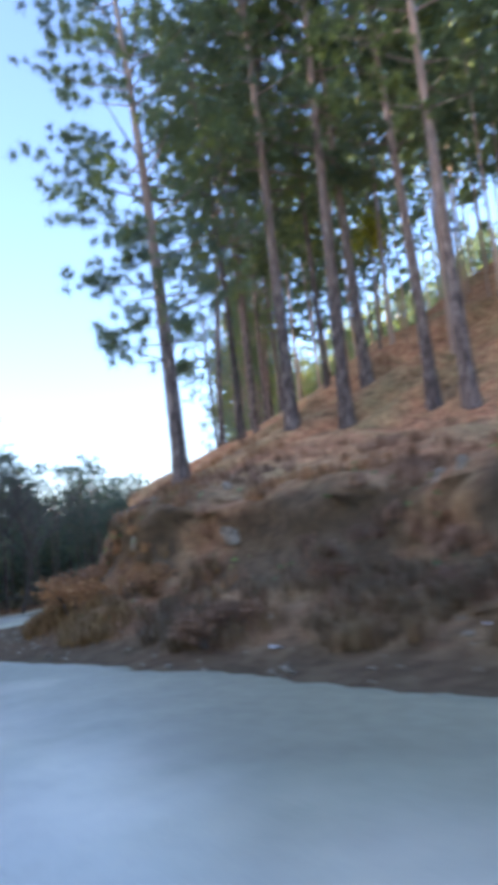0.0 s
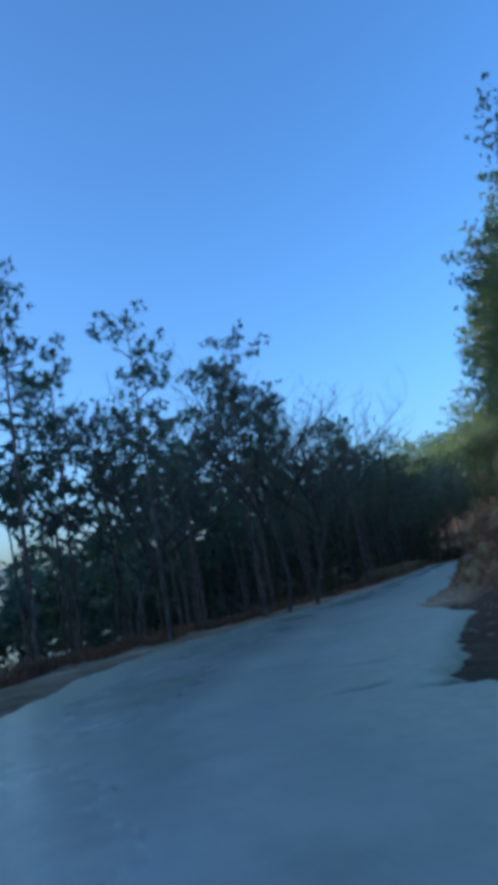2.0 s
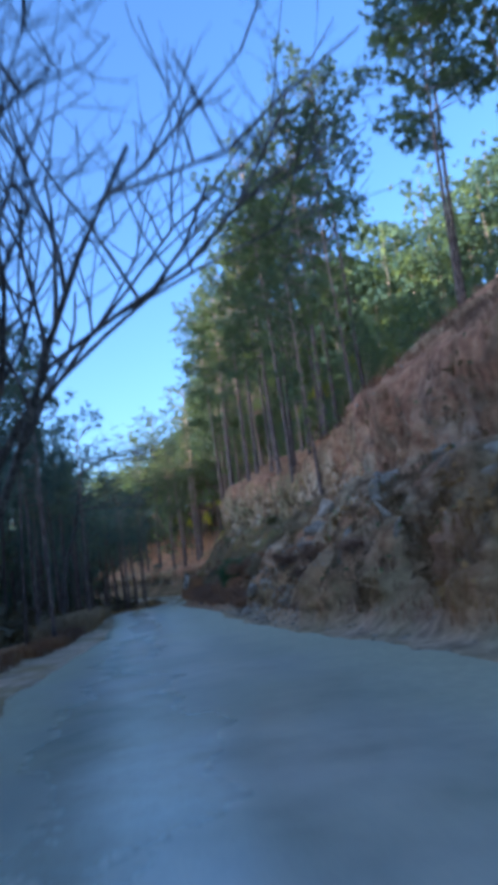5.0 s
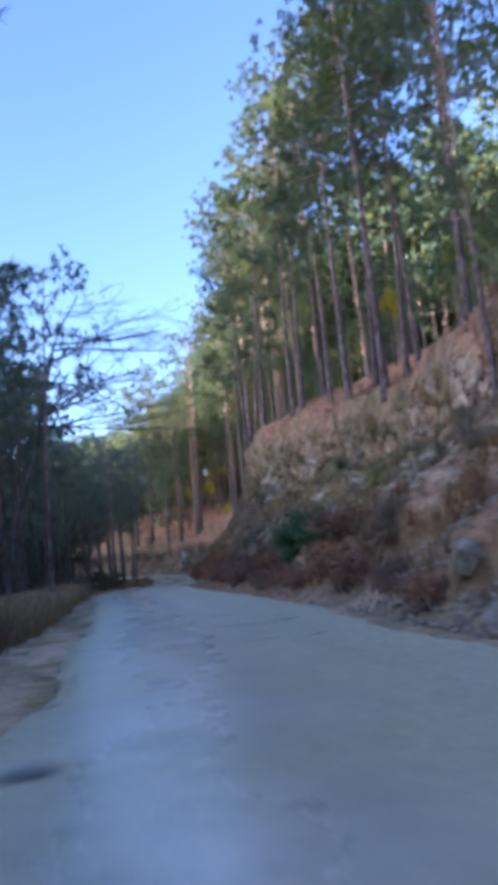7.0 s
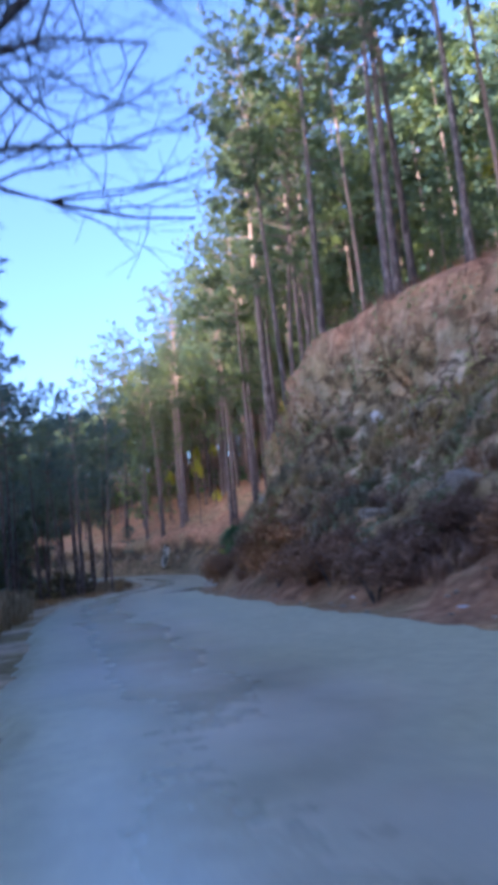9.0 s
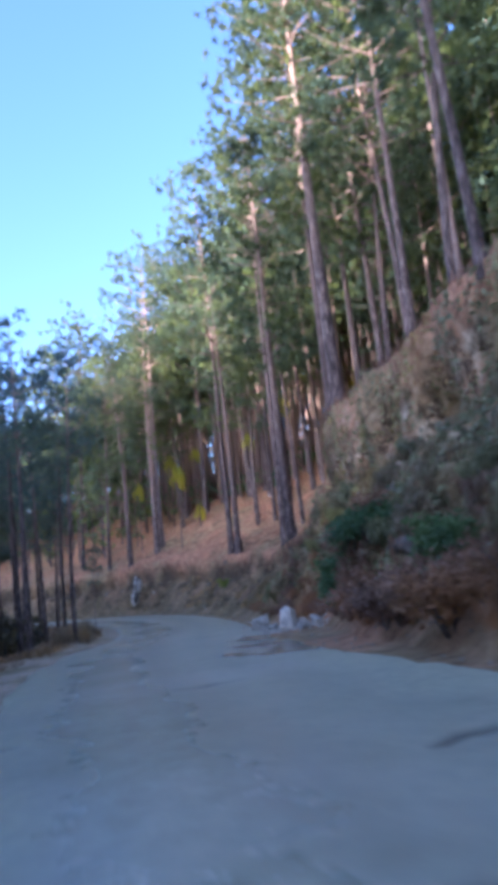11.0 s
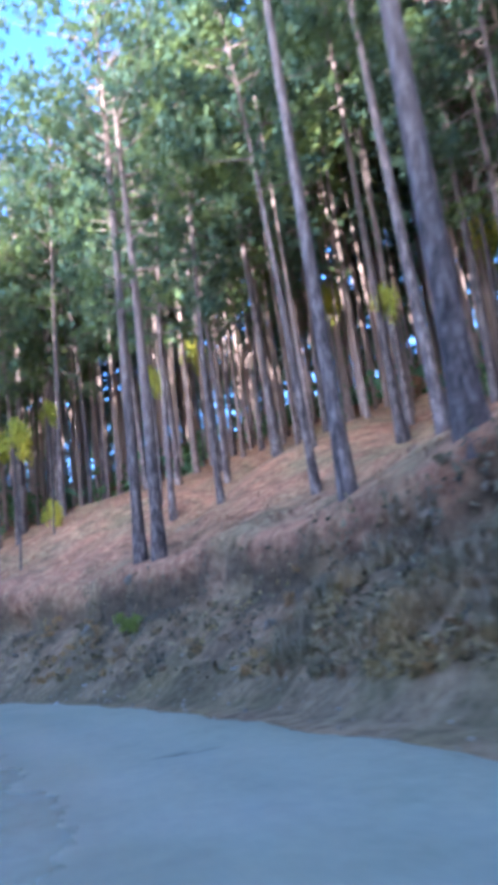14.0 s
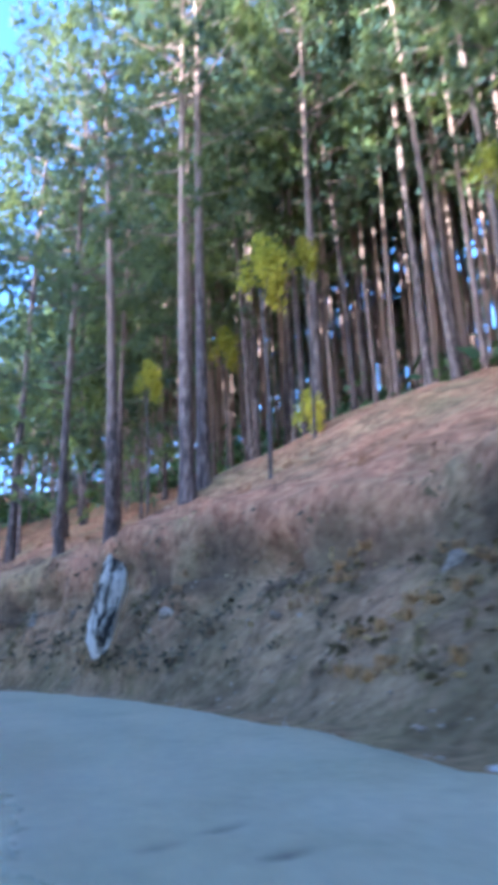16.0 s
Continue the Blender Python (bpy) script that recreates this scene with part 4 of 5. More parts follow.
B0 = len(LEFT_COLS) + 5
B1 = B0 + len(BANK_COLS)
joined("dry_grass", [clumps(scatter((94, 250), B0 + 3, B1 - 1, 4400, (2.5, 0.0)), 0.22, 0.55, 9, 0.25, 0.012)], (M_GRASS,), "dry tan grass hanging over the road cut", "grass")
joined("red_grass", [clumps(scatter((94, 242), B1 - 2, B1 + 7, 3600, (3.0, -0.15)), 0.2, 0.5, 7, 0.3, 0.014),
                     clumps(scatter((242, 300), B1 + 1, B1 + 7, 500, (2.0, 0.05)), 0.2, 0.5, 7, 0.3, 0.014),
                     clumps(scatter((232, 300), B1 + 2, B1 + 14, 3600, (1.6, 0.0)), 0.1, 0.26, 7, 0.4, 0.016),
                     clumps(scatter((94, 246), B0 + 2, B0 + 14, 2200, (1.8, 0.0)), 0.2, 0.55, 9, 0.3, 0.012)], (M_RED_GRASS,), "reddish dry grass on the crest and at the foot", "grass")
for us, j0, j1, n, keep, low, high, mat, label in (
        ((184, 256), B0 + 9, B1 - 2, 1100, (1.5, 0.0), 0.35, 0.75, M_TAN_GRASS, "tan grass tussocks hanging from the rock cut"),
        ((184, 256), B0 + 8, B1 - 2, 1000, (1.3, 0.08), 0.35, 0.75, M_OLIVE_GRASS, "olive-green tussocks hanging from the rock cut"),
        ((184, 246), B0 + 2, B0 + 14, 1000, (2.2, -0.05), 0.35, 0.7, M_RED_GRASS, "russet scrub along the foot of the cut"),
        ((246, 292), B0 + 6, B1 - 2, 240, (1.4, 0.05), 0.2, 0.4, M_GRASS, "brown grass tufts on the low bank"),
        ((98, 128), B0 + 10, B1 + 3, 420, (1.4, 0.0), 0.2, 0.45, M_RED_GRASS, "russet grass tufts on the bank's brow"),
        ((98, 126), B0 + 1, B0 + 14, 420, (1.4, 0.0), 0.3, 0.55, M_GRASS, "tan brush along the foot of the bank")):
    joined("tussock_grass", [clumps(scatter(us, j0, j1, n, keep), low, high, 22, 0.85, 0.019)], (mat,), label, "grass")
tall = np.array([[*spot(NRNG.uniform(186, 214), NRNG.uniform(-4.4, -2.0))[0]] for _ in range(800)] + [[*spot(NRNG.uniform(246, 262), NRNG.uniform(-6.0, -4.2))[0]] for _ in range(160)])
edge = np.array([[*spot(u, at_station(u, VERGE_LEFT, PAVE_U) - NRNG.uniform(0.1, 2.6))[0]] for u in NRNG.uniform(120, 285, 1700)])
joined("tall_grass", [clumps(tall, 0.8, 1.55, 12, 0.3, 0.016)], (M_TAN_GRASS,), "tall tan grass tussocks along the outer verge", "grass")
brush = np.array([[*spot(u, at_station(u, VERGE_LEFT, PAVE_U) - abs(NRNG.normal(0, 0.7)) - 0.1)[0]] for u in NRNG.uniform(112, 186, 1500)])
joined("verge_brush", [clumps(brush, 0.25, 0.6, 10, 0.3, 0.015)], (M_RED_GRASS,), "low russet brush along the edge of the valley slope", "grass")
joined("verge_grass", [clumps(edge, 0.2, 0.5, 8, 0.3, 0.013)], (M_GRASS,), "tall dry grass along the outer verge", "grass")


# shrubs
def bush(name, seed, width, tall, leaves, size, mat, label, stems=6):
    rng = np.random.default_rng(seed)
    root = new(name)
    v, f = [], []
    tips = []
    for k in range(stems):
        a = rng.uniform(0, 6.28)
        tip = Vector((math.cos(a) * width * rng.uniform(0.2, 0.8), math.sin(a) * width * rng.uniform(0.2, 0.8), tall * rng.uniform(0.55, 0.9)))
        tube(v, f, [Vector((0, 0, -0.15)), tip * 0.5 + Vector((0, 0, 0.1 * tall)), tip], [0.03, 0.02, 0.006], 5)
        tips.append(np.array(tip))
    part("branchwork", mesh_of("branchwork", v, f, M_GREY_BARK, True), root)
    lobes = tips + [np.array((rng.uniform(-0.6, 0.6) * width, rng.uniform(-0.6, 0.6) * width, tall * rng.uniform(0.2, 0.8))) for _ in range(6)]
    c = np.array(lobes)[rng.integers(len(lobes), size=leaves)]
    d = rng.normal(size=(leaves, 3))
    d /= np.linalg.norm(d, axis=1, keepdims=True)
    p = c + d * (rng.random((leaves, 1)) ** 0.5) * np.array((width, width, tall * 0.8)) * 0.42
    p[:, 2] = np.maximum(p[:, 2], 0.03)
    a = rng.normal(size=(leaves, 3))
    a /= np.linalg.norm(a, axis=1, keepdims=True)
    s = np.cross(a, rng.normal(size=(leaves, 3)))
    s /= np.linalg.norm(s, axis=1, keepdims=True)
    z = size * rng.uniform(0.6, 1.2, (leaves, 1))
    q = np.stack([p - a * z, p + s * z * 0.45, p + a * z, p - s * z * 0.45], 1).reshape(-1, 3)
    part("foliage", mesh_of("foliage", q, np.arange(leaves * 4).reshape(-1, 4).tolist(), mat), root)
    return tagged(root, label, "shrub")


def put_bush(ob, u, off, scale=1.0, z=0.0):
    p, _ = spot(u, off)
    stand(ob, p + Vector((0, 0, z)), scale, (u * 37) % 360, sink=0.05)


GREEN = bush("green_shrub", 1, 1.0, 1.3, 1500, 0.09, M_SHRUB, "dark green leafy shrub at the foot of the cut")
put_bush(GREEN, 195.5, 6.6, 1.0)
for u, off, s in ((194.4, 6.6, 0.95), (193.2, 6.7, 0.85), (194.6, 6.0, 0.5), (196.6, 6.9, 0.5), (229.5, 6.6, 0.9), (230.6, 7.0, 0.9), (228.4, 6.9, 0.9), (227.2, 6.4, 0.8), (221.5, 6.2, 0.8), (226.5, 6.6, 0.8)):
    p, _ = spot(u, off)
    copied(GREEN, p, s, (u * 53) % 360, sink=0.05)
GREY = bush("grey_shrub", 2, 0.9, 1.1, 1300, 0.08, M_GREY_SHRUB, "grey-green dry shrub clinging to the rocky cut")
put_bush(GREY, 236.0, 9.2, 1.0)
for k in range(26):
    u, q = NRNG.uniform(186, 243), NRNG.uniform(0.25, 0.97)
    p, _ = spot(u, at_station(u, CUT_FOOT) + (at_station(u, CUT_OFF) - at_station(u, CUT_FOOT)) * q)
    copied(GREY, p, NRNG.uniform(0.35, 0.8), NRNG.uniform(0, 360), sink=0.08)
OLIVE = bush("yellow_green_shrub", 5, 0.6, 0.9, 900, 0.08, M_YELLOW_GREEN, "yellow-green leafy shrub on the low bank")
p, _ = drop(-8.0, 105.9)
stand(OLIVE, p, 0.9)
BROWN = bush("brown_shrub", 3, 0.9, 0.9, 900, 0.07, M_RED_GRASS, "brown withered shrub on the bank")
put_bush(BROWN, 118.5, 6.0, 1.0)
for k in range(40):
    u = NRNG.uniform(132, 246) if k % 6 else NRNG.uniform(100, 126)
    p, _ = spot(u, at_station(u, CUT_FOOT) + NRNG.uniform(0.2, 2.4))
    copied(BROWN, p, NRNG.uniform(0.4, 0.9), NRNG.uniform(0, 360), sink=0.06)
for k in range(44):
    u = 187 + 1.25 * k + NRNG.uniform(-0.6, 0.6)
    low = 0.5 if 190.5 < u < 197 or u > 232 else 1.0
    p, _ = spot(u, at_station(u, CUT_FOOT) + NRNG.uniform(0.1, 1.5) * low)
    copied(BROWN, p, NRNG.uniform(0.7, 1.25) * low, NRNG.uniform(0, 360), sink=0.08)
und = []
for _ in range(190):
    u = NRNG.uniform(232, 330)
    p, _n = spot(u, at_station(u, CUT_OFF) + NRNG.uniform(17, 30))
    n = 46
    d = NRNG.normal(size=(n, 3)) * (0.8, 0.8, 0.5) + (0, 0, 0.7)
    a = NRNG.normal(size=(n, 3)) * 0.3
    s2 = NRNG.normal(size=(n, 3)) * 0.16
    q = np.array(p) + d * NRNG.uniform(0.6, 1.5)
    v = np.stack([q - a, q + s2, q + a, q - s2], 1).reshape(-1, 3)
    k4 = np.arange(n)[:, None] * 4
    und.append((v, np.concatenate([k4 + (0, 1, 2), k4 + (0, 2, 3)], 0), 0))
joined("undergrowth", und, (M_SHRUB,), "low dark green undergrowth between the far pines", "undergrowth")
und = []
for _ in range(800):
    u = NRNG.uniform(176, 330)
    p, _n = spot(u, at_station(u, VERGE_LEFT, PAVE_U) - NRNG.uniform(5, 26))
    n = 40
    q = np.array(p) + (NRNG.normal(size=(n, 3)) * (0.9, 0.9, 0.5) + (0, 0, 0.7)) * NRNG.uniform(0.7, 1.5)
    a = NRNG.normal(size=(n, 3)) * 0.28
    s2 = NRNG.normal(size=(n, 3)) * 0.15
    v = np.stack([q - a, q + s2, q + a, q - s2], 1).reshape(-1, 3)
    k4 = np.arange(n)[:, None] * 4
    und.append((v, np.concatenate([k4 + (0, 1, 2), k4 + (0, 2, 3)], 0), 0))
joined("undergrowth", und, (M_BROWN_SHRUB,), "dark brown undergrowth below the road", "undergrowth")
YELLOW = bush("yellow_sapling", 4, 0.9, 2.4, 900, 0.11, M_YELLOW, "bright yellow-leaved sapling, partly standing in for sunlit pine crowns", 1)


def sapling(x, y, trunk, scale):
    """A thin bare stem with a yellow tuft on top."""
    p, _ = drop(x, y)
    ob = copied(YELLOW, p, 1.0)
    v, f = [], []
    tube(v, f, [Vector((0, 0, -0.2)), Vector((0.1, 0, trunk * 0.5)), Vector((0, 0.05, trunk))], [0.07, 0.05, 0.03], 6)
    part("stem", mesh_of("stem", v, f, M_GREY_BARK, True), ob)
    for c in ob.children:
        if c.name.startswith(("foliage", "branchwork")):
            c.matrix_basis = Matrix.Translation((0, 0, trunk - 0.7 * scale)) @ Matrix.Scale(scale, 4)
    return ob


p, _ = spot(282.0, 14.0)
stand(YELLOW, p, 0.9)
# several of these yellow tufts stand in for sunlit pine foliage
for x, y, t, s in ((-11.2, 119.9, 6.8, 1.2), (-3.5, 118.0, 7.0, 0.9), (-9.0, 124.0, 7.5, 0.8), (4.0, 104.0, 6.0, 0.8),
                   (9.0, 118.0, 8.0, 1.3), (14.0, 108.0, 8.0, 1.4), (-12.0, 136.0, 7.5, 1.2), (2.0, 127.0, 8.0, 1.3), (9.0, 60.0, 4.5, 1.0), (7.5, 52.0, 4.0, 0.9), (11.0, 48.0, 4.5, 1.1), (26.2, -9.5, 6.0, 1.3), (-16.0, 131.0, 6.5, 1.0)):
    sapling(x, y, t, s)


# bare trees by the outer verge
def bare_tree(seed, height, reach, label, lean=(0.0, 0.0), thick=0.11, flat=False, stem=0.62, stout=0.62):
    rng = random.Random(seed)
    root = new("bare_tree")

    def grow(store, p, d, length, r, level):
        pts, rad = [p], [r]
        steps = 5 if level < 3 else 3
        for i in range(steps):
            d = (d + Vector((rng.gauss(0, 0.15), rng.gauss(0, 0.15), rng.gauss(0.0 if flat and level else 0.05, 0.09)))).normalized()
            p = p + d * length / steps
            pts.append(p)
            rad.append(r * (1 - 0.6 * (i + 1) / steps))
        tube(*store[min(level, 2)], pts, rad, (8, 6, 5, 3, 3)[level])
        return pts, rad, d

    def fork(pts, rad, d, length, level, low):
        f = rng.uniform(low, 1.0) * (len(pts) - 1)
        i = min(int(f), len(pts) - 2)
        a = rng.uniform(0, 6.28)
        out = Vector((math.cos(a), math.sin(a), rng.uniform(-0.2, 0.25) if flat else rng.uniform(0.1, 0.8))).normalized()
        way = (d * (0.1 if flat and level == 1 else 0.5) + out * (0.45 if flat and level == 1 else 0.8) + Vector((reach[0], reach[1], 0)) * (0.6 if level == 1 else 0.2)).normalized()
        return pts[i].lerp(pts[i + 1], f - i), way, length, max(rad[i] * stout, 0.009)

    trunk = ([], [])
    pts, rad, d = grow([trunk] * 3, Vector((0, 0, -0.3)), Vector((lean[0], lean[1], 1)).normalized(), height * stem, thick, 0)
    part("trunk", mesh_of("trunk", *trunk, M_GREY_BARK, True), root)
    for k in range(10):
        wood, twigs = ([], []), ([], [])
        store = [wood, wood, twigs]
        b, way, n, r = fork(pts, rad, d, height * (rng.uniform(0.19, 0.31) if flat else rng.uniform(0.32, 0.55)), 1, 0.68 if flat else 0.55)
        p1, r1, d1 = grow(store, b, way, n, r, 1)
        for _ in range(6):
            p2, r2, d2 = grow([wood] * 3, *fork(p1, r1, d1, n * rng.uniform(0.35, 0.6), 2, 0.25), 2)
            for _ in range(5):
                b3, w3, n3, q3 = fork(p2, r2, d2, n * rng.uniform(0.15, 0.32), 3, 0.2)
                p3, r3, d3 = grow(store, b3, w3, n3, q3, 3)
                for _ in range(2):
                    grow(store, *fork(p3, r3, d3, n * rng.uniform(0.06, 0.14), 4, 0.2), 4)
        limb = part("limb", mesh_of("limb", *wood, M_GREY_BARK, True), root)
        tagged(part("twig_spray", mesh_of("twig_spray", *twigs, M_GREY_BARK), limb), kind="stuff")
    return tagged(root, label, "tree", "bare trees")


for seed, x, y, h, reach, lean in ((1, -2.1, -5.25, 14.0, (0.3, -0.1), (-0.03, 0.0)), (2, -3.1, -0.3, 13.0, (0.55, -0.15), (0.0, 0.0)), (3, -4.6, -13.5, 11.0, (0.1, 0.1), (0, 0)),
                                   (4, -12.6, 35.0, 19.5, (1.0, 0.0), (0.08, 0.0))):
    p, _ = drop(x, y)
    stand(bare_tree(seed, h, reach, "leafless grey tree with crooked branches by the verge", lean, 0.14 if seed == 4 else 0.12, seed == 4, 0.62 if seed == 4 else 0.45, 0.62 if seed == 4 else 0.78), p, 1.0, 0)


# stones
def rock_mesh(seed, squash=(1, 1, 0.8), sub=2, sharp=0.35):
    """A broken stone: the hull of a few random corners, its faces roughened."""
    rng = random.Random(seed)
    bm = bmesh.new()
    block = sub == 2 and sharp < 0.5
    for k in range(8 if block else 0):
        bm.verts.new(Vector((k % 2 * 2 - 1 + rng.uniform(-0.45, 0.3), k // 2 % 2 * 2 - 1 + rng.uniform(-0.45, 0.3), k // 4 * 2 - 1 + rng.uniform(-0.5, 0.3))) * 0.62)
    for k in range(3 if block else 13):
        v = Vector((rng.gauss(0, 1), rng.gauss(0, 1), rng.gauss(0, 1))).normalized() * rng.uniform(0.8, 1.05)
        bm.verts.new(v)
    bmesh.ops.convex_hull(bm, input=bm.verts[:])
    loose = [v for v in bm.verts if not v.link_faces]
    bmesh.ops.delete(bm, geom=loose, context="VERTS")
    if sub > 1:
        bmesh.ops.bevel(bm, geom=bm.edges[:], offset=0.05, segments=1, affect="EDGES")
        bmesh.ops.triangulate(bm, faces=bm.faces[:])
        bmesh.ops.subdivide_edges(bm, edges=bm.edges[:], cuts=sub - 1, use_grid_fill=True)
    for v in bm.verts:
        v.co += noise.noise_vector(v.co * 2.6 + Vector((seed, 0, 0))) * sharp * 0.22
        v.co = Vector((v.co.x * squash[0], v.co.y * squash[1], v.co.z * squash[2]))
    me = bpy.data.meshes.new("boulder")
    bm.to_mesh(me)
    bm.free()
    return me


PALE_ROCKS = [rock_mesh(s, q) for s, q in ((1, (1.1, 0.8, 0.75)), (2, (1.2, 0.9, 0.6)), (3, (0.8, 0.7, 0.9)))]
GREY_ROCKS = [rock_mesh(s, q) for s, q in ((4, (1.1, 0.9, 0.7)), (5, (0.9, 0.8, 0.8)))]
for me in PALE_ROCKS:
    me.materials.append(M_PALE)
for me in GREY_ROCKS:
    me.materials.append(M_STONE)


def boulder(me, u, off, size, rz, label, tilt=0.0, name="boulder"):
    p, _ = spot(u, off)
    ob = new(name, me)
    ob.matrix_basis = Matrix.Translation(p + Vector((0, 0, size * 0.35))) @ pose(0, 0, 0, tilt, tilt * 0.5, rz) @ Matrix.Scale(size, 4)
    return tagged(ob, label, "boulder", "boulders of the rockfall")


for i, (x, y, s) in enumerate(((-8.35, 74.0, 0.5), (-8.0, 72.9, 0.3), (-7.6, 71.8, 0.52), (-7.1, 71.9, 0.36), (-6.5, 72.0, 0.34), (-8.9, 75.4, 0.2), (-7.3, 70.6, 0.24), (-8.6, 76.2, 0.16), (-6.7, 70.9, 0.2))):
    p, _ = drop(x, y)
    ob = new("boulder", PALE_ROCKS[i % 3])
    ob.matrix_basis = Matrix.Translation(p + Vector((0, 0, s * 0.5 + (0.12 if i == 2 else 0.0)))) @ pose(0, 0, 0, (i * 13) % 40 - 15, (i * 7) % 30 - 10, i * 71) @ Matrix.Scale(s, 4)
    tagged(ob, "pale angular boulder fallen beside the road", "boulder", "boulders of the rockfall")
for i, (u, off, s) in enumerate(((174.0, 5.4, 0.28), (175.2, 4.7, 0.2), (176.8, 5.2, 0.25), (178.5, 4.6, 0.3), (180.2, 5.2, 0.35), (182.0, 5.0, 0.22), (183.2, 5.5, 0.28), (177.5, 7.0, 0.4), (179.5, 8.5, 0.55), (181.0, 9.2, 0.6), (176.0, 8.4, 0.5), (182.5, 7.6, 0.35))):
    boulder(GREY_ROCKS[i % 2], u, off, s, i * 63, "grey broken stone in the scree under the cut", i * 17, "stone")


def rubble(name, spots, label, mat):
    chunks = []
    shapes = [triangles(rock_mesh(20 + k, (1, 0.8, 0.7), 1)) for k in range(6)]
    for p, s in spots:
        chunks.append((*moved(shapes[NRNG.integers(6)], Vector(p) + Vector((0, 0, s * 0.3)), s, NRNG.uniform(0, 360)), 0))
    joined(name, chunks, (mat,), label, "stones")


scree = [(spot(NRNG.normal(179, 3.4), 4.4 + abs(NRNG.normal(0, 2.6)))[0], NRNG.uniform(0.03, 0.12)) for _ in range(1100)]
scree += [(spot(NRNG.uniform(100, 300), NRNG.uniform(4.2, 6.4))[0], NRNG.uniform(0.02, 0.07)) for _ in range(900)]
rubble("scree", scree, "grey rubble and gravel at the foot of the cut", M_STONE)
fall = [(drop(-8.3 + NRNG.normal(0, 0.5), 73.6 + NRNG.normal(0, 1.8))[0], NRNG.uniform(0.03, 0.1)) for _ in range(320)]
fall += [(drop(-6.9 + 0.35 * k + NRNG.normal(0, 0.45), 72.0 - 0.05 * k + NRNG.normal(0, 0.8))[0], NRNG.uniform(0.03, 0.12)) for k in NRNG.uniform(-2, 6, 220)]
rubble("rockfall_rubble", fall, "pale rubble spilled beside the fallen boulders", M_PALE)
clods = [(p, NRNG.uniform(0.02, 0.06)) for p in scatter((243, 296), B0 + 2, B1 - 4, 240)]
rubble("earth_clods", clods, "small brown earth clods on the low bank", M_SOIL)
bits = [(p, NRNG.uniform(0.015, 0.04)) for p in scatter((250, 292), B0, B0 + 12, 70)]
rubble("pale_chips", bits, "small pale stone chips strewn over the low bank", M_PALE)
# the tall pale slab on the bank
slab = new("rock_slab", rock_mesh(31, (0.8, 0.4, 1.75), 2, 0.7))
slab.data.materials.append(M_SLAB)
slab.matrix_basis = Matrix.Translation((-16.3, 119.6, -3.5)) @ pose(0, 0, 0, -10, 16, 20)
tagged(slab, "tall white rock slab with dark seams in the bank", "rock")
# scraps along the verge
for i, (x, y) in enumerate(((28.1, -37.5), (29.0, -38.8), (26.4, -37.7), (-10.8, 104.9), (-9.5, 102.9), (-9.8, 105.6), (-12.2, 109.0), (-14.6, 112.9), (-7.9, 84.2), (-3.9, 40.0), (-2.9, 36.2), (-7.4, 96.0))):
    bm = bmesh.new()
    bmesh.ops.create_grid(bm, x_segments=5, y_segments=4, size=0.5)
    for v in bm.verts:
        v.co.z += 0.28 * noise.noise(v.co * 2.3 + Vector((i * 3.1, 0, 0))) + 0.1
    ext = bmesh.ops.extrude_face_region(bm, geom=bm.faces[:])
    for e in ext["geom"]:
        if isinstance(e, bmesh.types.BMVert):
            e.co.z += 0.03
    me = bpy.data.meshes.new("scrap")
    bm.to_mesh(me)
    bm.free()
    me.materials.append(M_LITTER)
    g, _ = drop(x, y)
    ob = new("litter_scrap", me)
    ob.matrix_basis = Matrix.Translation(g) @ pose(0, 0, 0, 0, 0, i * 67) @ Matrix.Diagonal((0.15, 0.1, 0.16, 1))
    tagged(ob, "crumpled white plastic scrap on the verge", "litter", "litter along the verge")


# sod that hangs over the cut, with roots below
def sod_overhang(x, y, z, size, rz):
    bm = bmesh.new()
    bmesh.ops.create_icosphere(bm, subdivisions=4, radius=1)
    for v in bm.verts:
        k = 1 + 0.5 * noise.fractal(v.co * 1.9 + Vector((x, 0, 0)), 1.0, 2.0, 4)
        v.co = Vector((v.co.x * size[0] * k, v.co.y * size[1] * k, v.co.z * size[2] * (k if v.co.z < 0 else 0.7)))
    me = bpy.data.meshes.new("sod")
    bm.to_mesh(me)
    bm.free()
    me.materials.append(M_SOIL)
    root = new("sod_overhang")
    part("sod", me, root)
    rng = random.Random(8)
    for k in range(9):
        v, f = [], []
        a = Vector((rng.uniform(-0.9, 0.9) * size[0], -size[1] * 0.8, -0.1))
        tube(v, f, [a, a + Vector((rng.uniform(-0.1, 0.1), -0.15, -0.3)), a + Vector((rng.uniform(-0.2, 0.2), -0.1, -rng.uniform(0.5, 0.9)))], [0.03, 0.02, 0.006], 4)
        part("root", mesh_of("root", v, f, M_GREY_BARK), root)
    root.matrix_basis = pose(x, y, z, 0, 0, rz)
    return tagged(root, "dark overhanging sod with dangling roots above the cut", "bank")


sod_overhang(21.4, -27.1, 3.45, (2.2, 1.25, 1.5), 27)


# rock that breaks out of the cut
OUT = [rock_mesh(50 + k, q, 2, 0.55) for k, q in enumerate(((1.2, 0.8, 0.9), (0.9, 0.7, 1.2), (1.5, 0.8, 0.7)))]
OUT_PALE = [rock_mesh(60 + k, q, 2, 0.6) for k, q in enumerate(((0.7, 0.6, 1.3), (1.1, 0.7, 0.9)))]
for me in OUT:
    me.materials.append(M_STONE)
for me in OUT_PALE:
    me.materials.append(M_PALE)


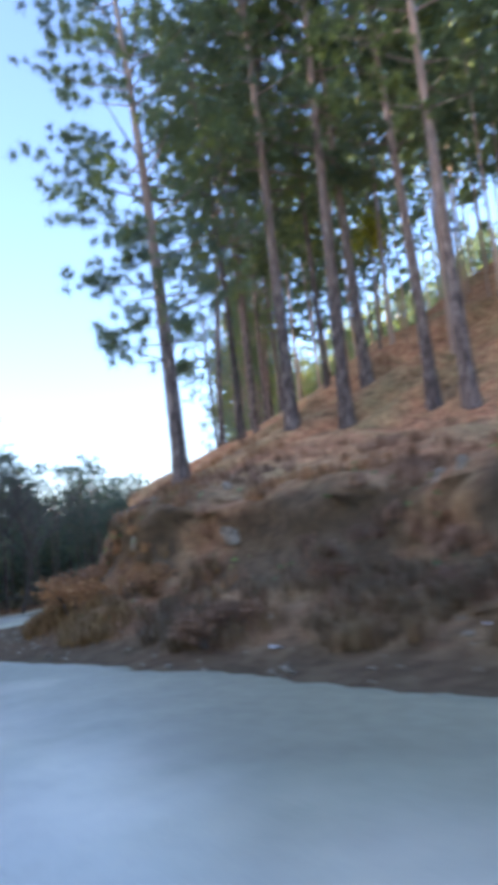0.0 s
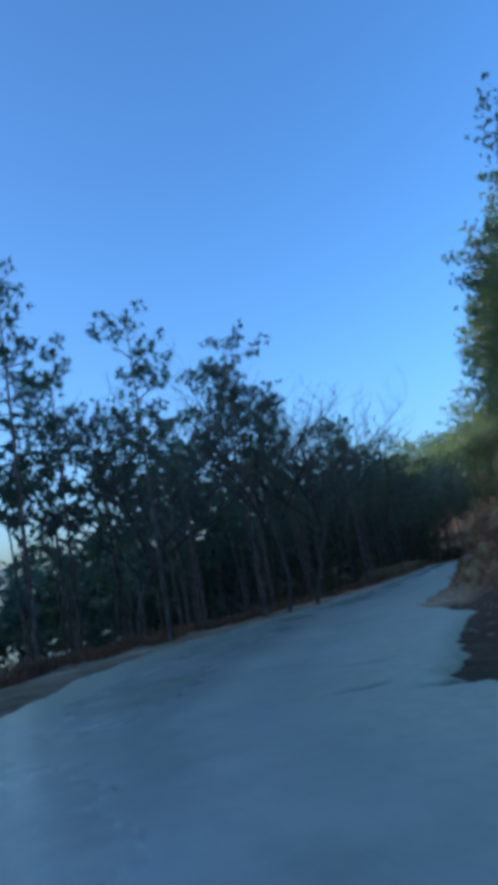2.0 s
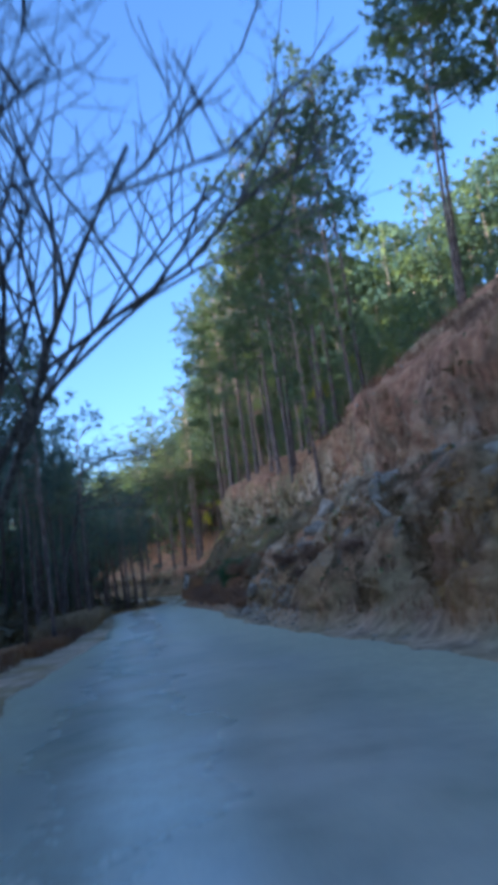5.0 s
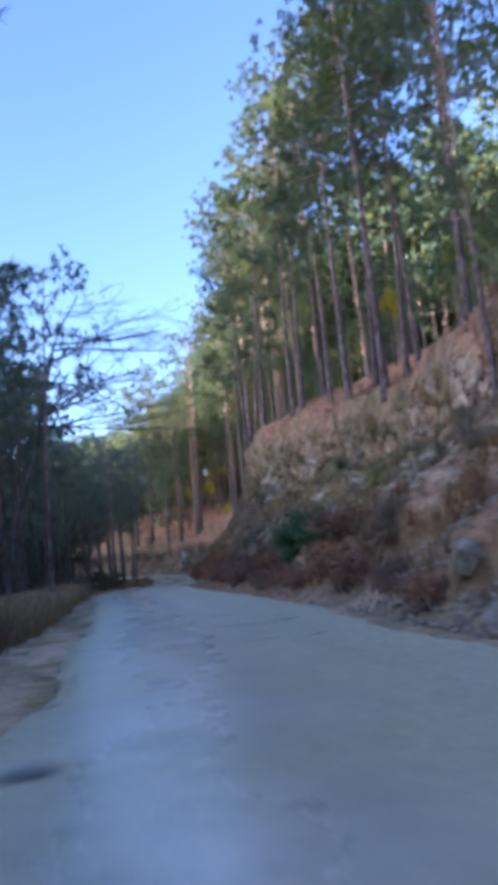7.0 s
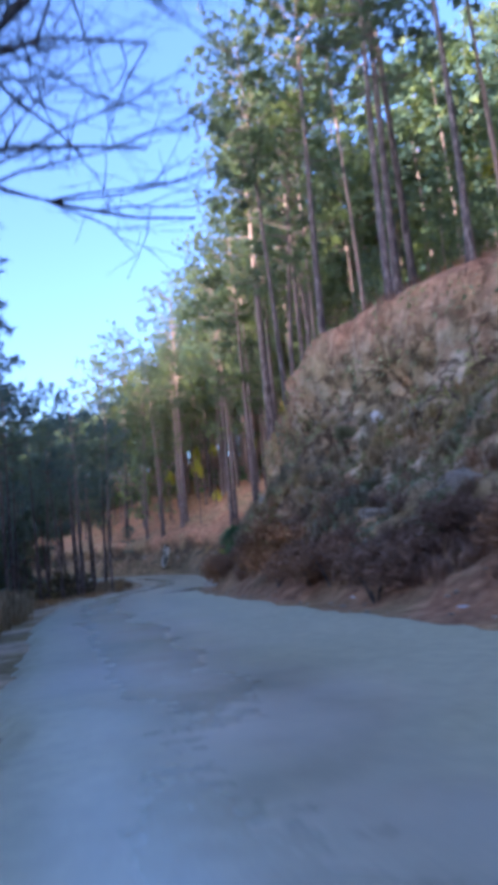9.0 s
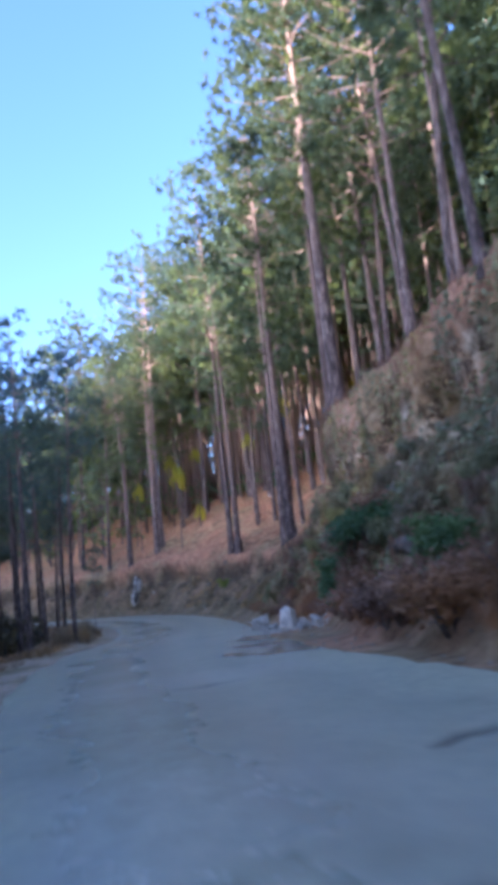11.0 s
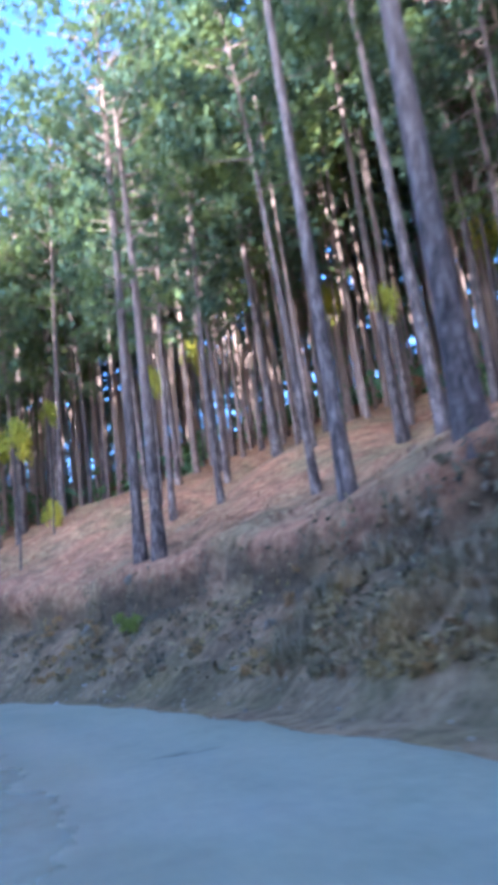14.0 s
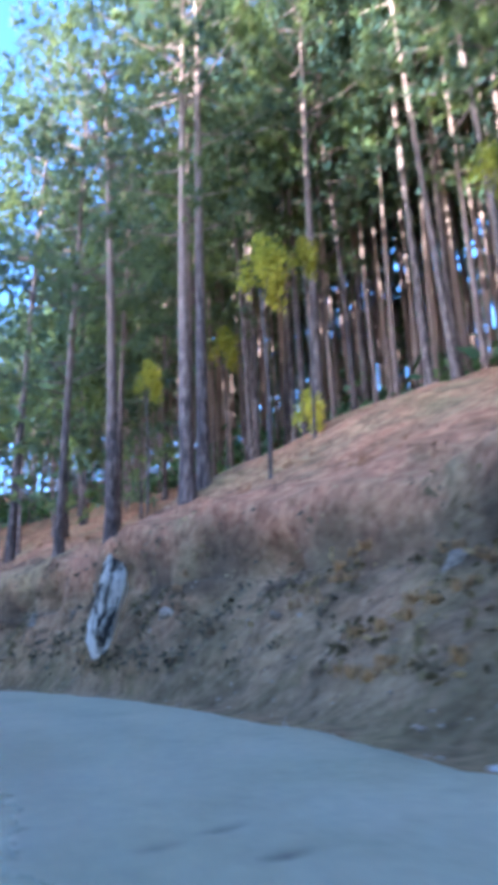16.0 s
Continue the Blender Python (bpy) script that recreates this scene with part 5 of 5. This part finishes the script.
def outcrop(p, size, pale, k):
    ob = new("rock_outcrop", (OUT_PALE if pale else OUT)[k % (2 if pale else 3)])
    ob.matrix_basis = Matrix.Translation(p) @ pose(0, 0, 0, NRNG.uniform(-25, 25), NRNG.uniform(-25, 25), NRNG.uniform(0, 360)) @ Matrix.Scale(size, 4)
    return tagged(ob, "pale rock breaking out of the road cut" if pale else "grey rock outcrop in the road cut", "rock", "rock outcrops")


for k, (x, y, z, s) in enumerate(((-0.75, 49.6, 1.9, 0.6), (-0.55, 50.2, 1.2, 0.5), (-3.4, 56.4, 0.6, 0.45), (2.6, 46.2, 4.4, 0.6), (4.9, 17.6, 1.2, 0.6), (6.5, 18.8, 3.2, 0.8))):
    outcrop(Vector((x - 0.1 if k < 3 else x + 0.25, y, z)), s, k < 3, k)
for k, p in enumerate(scatter((150, 240), B0 + 9, B1 - 3, 50)):
    outcrop(Vector(p) + Vector((0.3, 0.05, -0.1)), NRNG.uniform(0.35, 0.85), False, k)
for k, p in enumerate(scatter((100, 124), B0 + 14, B1 - 1, 12)):
    outcrop(Vector(p), NRNG.uniform(0.12, 0.3), False, k)
for k, p in enumerate(scatter((250, 292), B0 + 14, B1 - 1, 16)):
    outcrop(Vector(p), NRNG.uniform(0.12, 0.3), False, k)


# dry creeper and moss over the rock
def creeper(us, count, keep, size, mat, label):
    p = scatter(us, B0 + 6, B1 - 1, count, keep)
    p = p + NRNG.normal(size=p.shape) * 0.07 + (-0.06, 0.0, 0.05)
    n = len(p)
    a = NRNG.normal(size=(n, 3)) + (0, 0, -0.7)
    a /= np.linalg.norm(a, axis=1, keepdims=True)
    s = np.cross(a, NRNG.normal(size=(n, 3)))
    s /= np.linalg.norm(s, axis=1, keepdims=True)
    z = NRNG.uniform(0.5, 1.3, (n, 1)) * size
    v = np.stack([p - a * z * 0.3, p + s * z * 0.35, p + a * z, p - s * z * 0.35], 1).reshape(-1, 3)
    b = np.arange(n)[:, None] * 4
    joined("creeper", [(v, np.concatenate([b + (0, 1, 2), b + (0, 2, 3)], 0), 0)], (mat,), label, "creeper")


creeper((194, 243), 30000, (1.6, 0.05), 0.16, M_GREY_SHRUB, "grey-green creeper hanging over the rock cut")
creeper((216, 246), 16000, (1.4, -0.08), 0.17, M_GREY_SHRUB, "grey-green moss and creeper over the rock face")
creeper((222, 256), 14000, (1.2, -0.02), 0.17, M_OLIVE_GRASS, "olive creeper over the end of the rock cut")
creeper((150, 254), 16000, (1.3, 0.12), 0.2, M_GRASS, "withered tan growth draped over the rock cut")
creeper((96, 246), 7000, (0.9, 0.2), 0.11, M_SHRUB, "small green growth on the bank")
creeper((246, 298), 9000, (1.0, 0.1), 0.15, M_BROWN_SHRUB, "dark dry scrub on the low bank")
creeper((243, 298), 4500, (0.8, 0.12), 0.13, M_OLIVE_GRASS, "withered olive growth on the low bank")
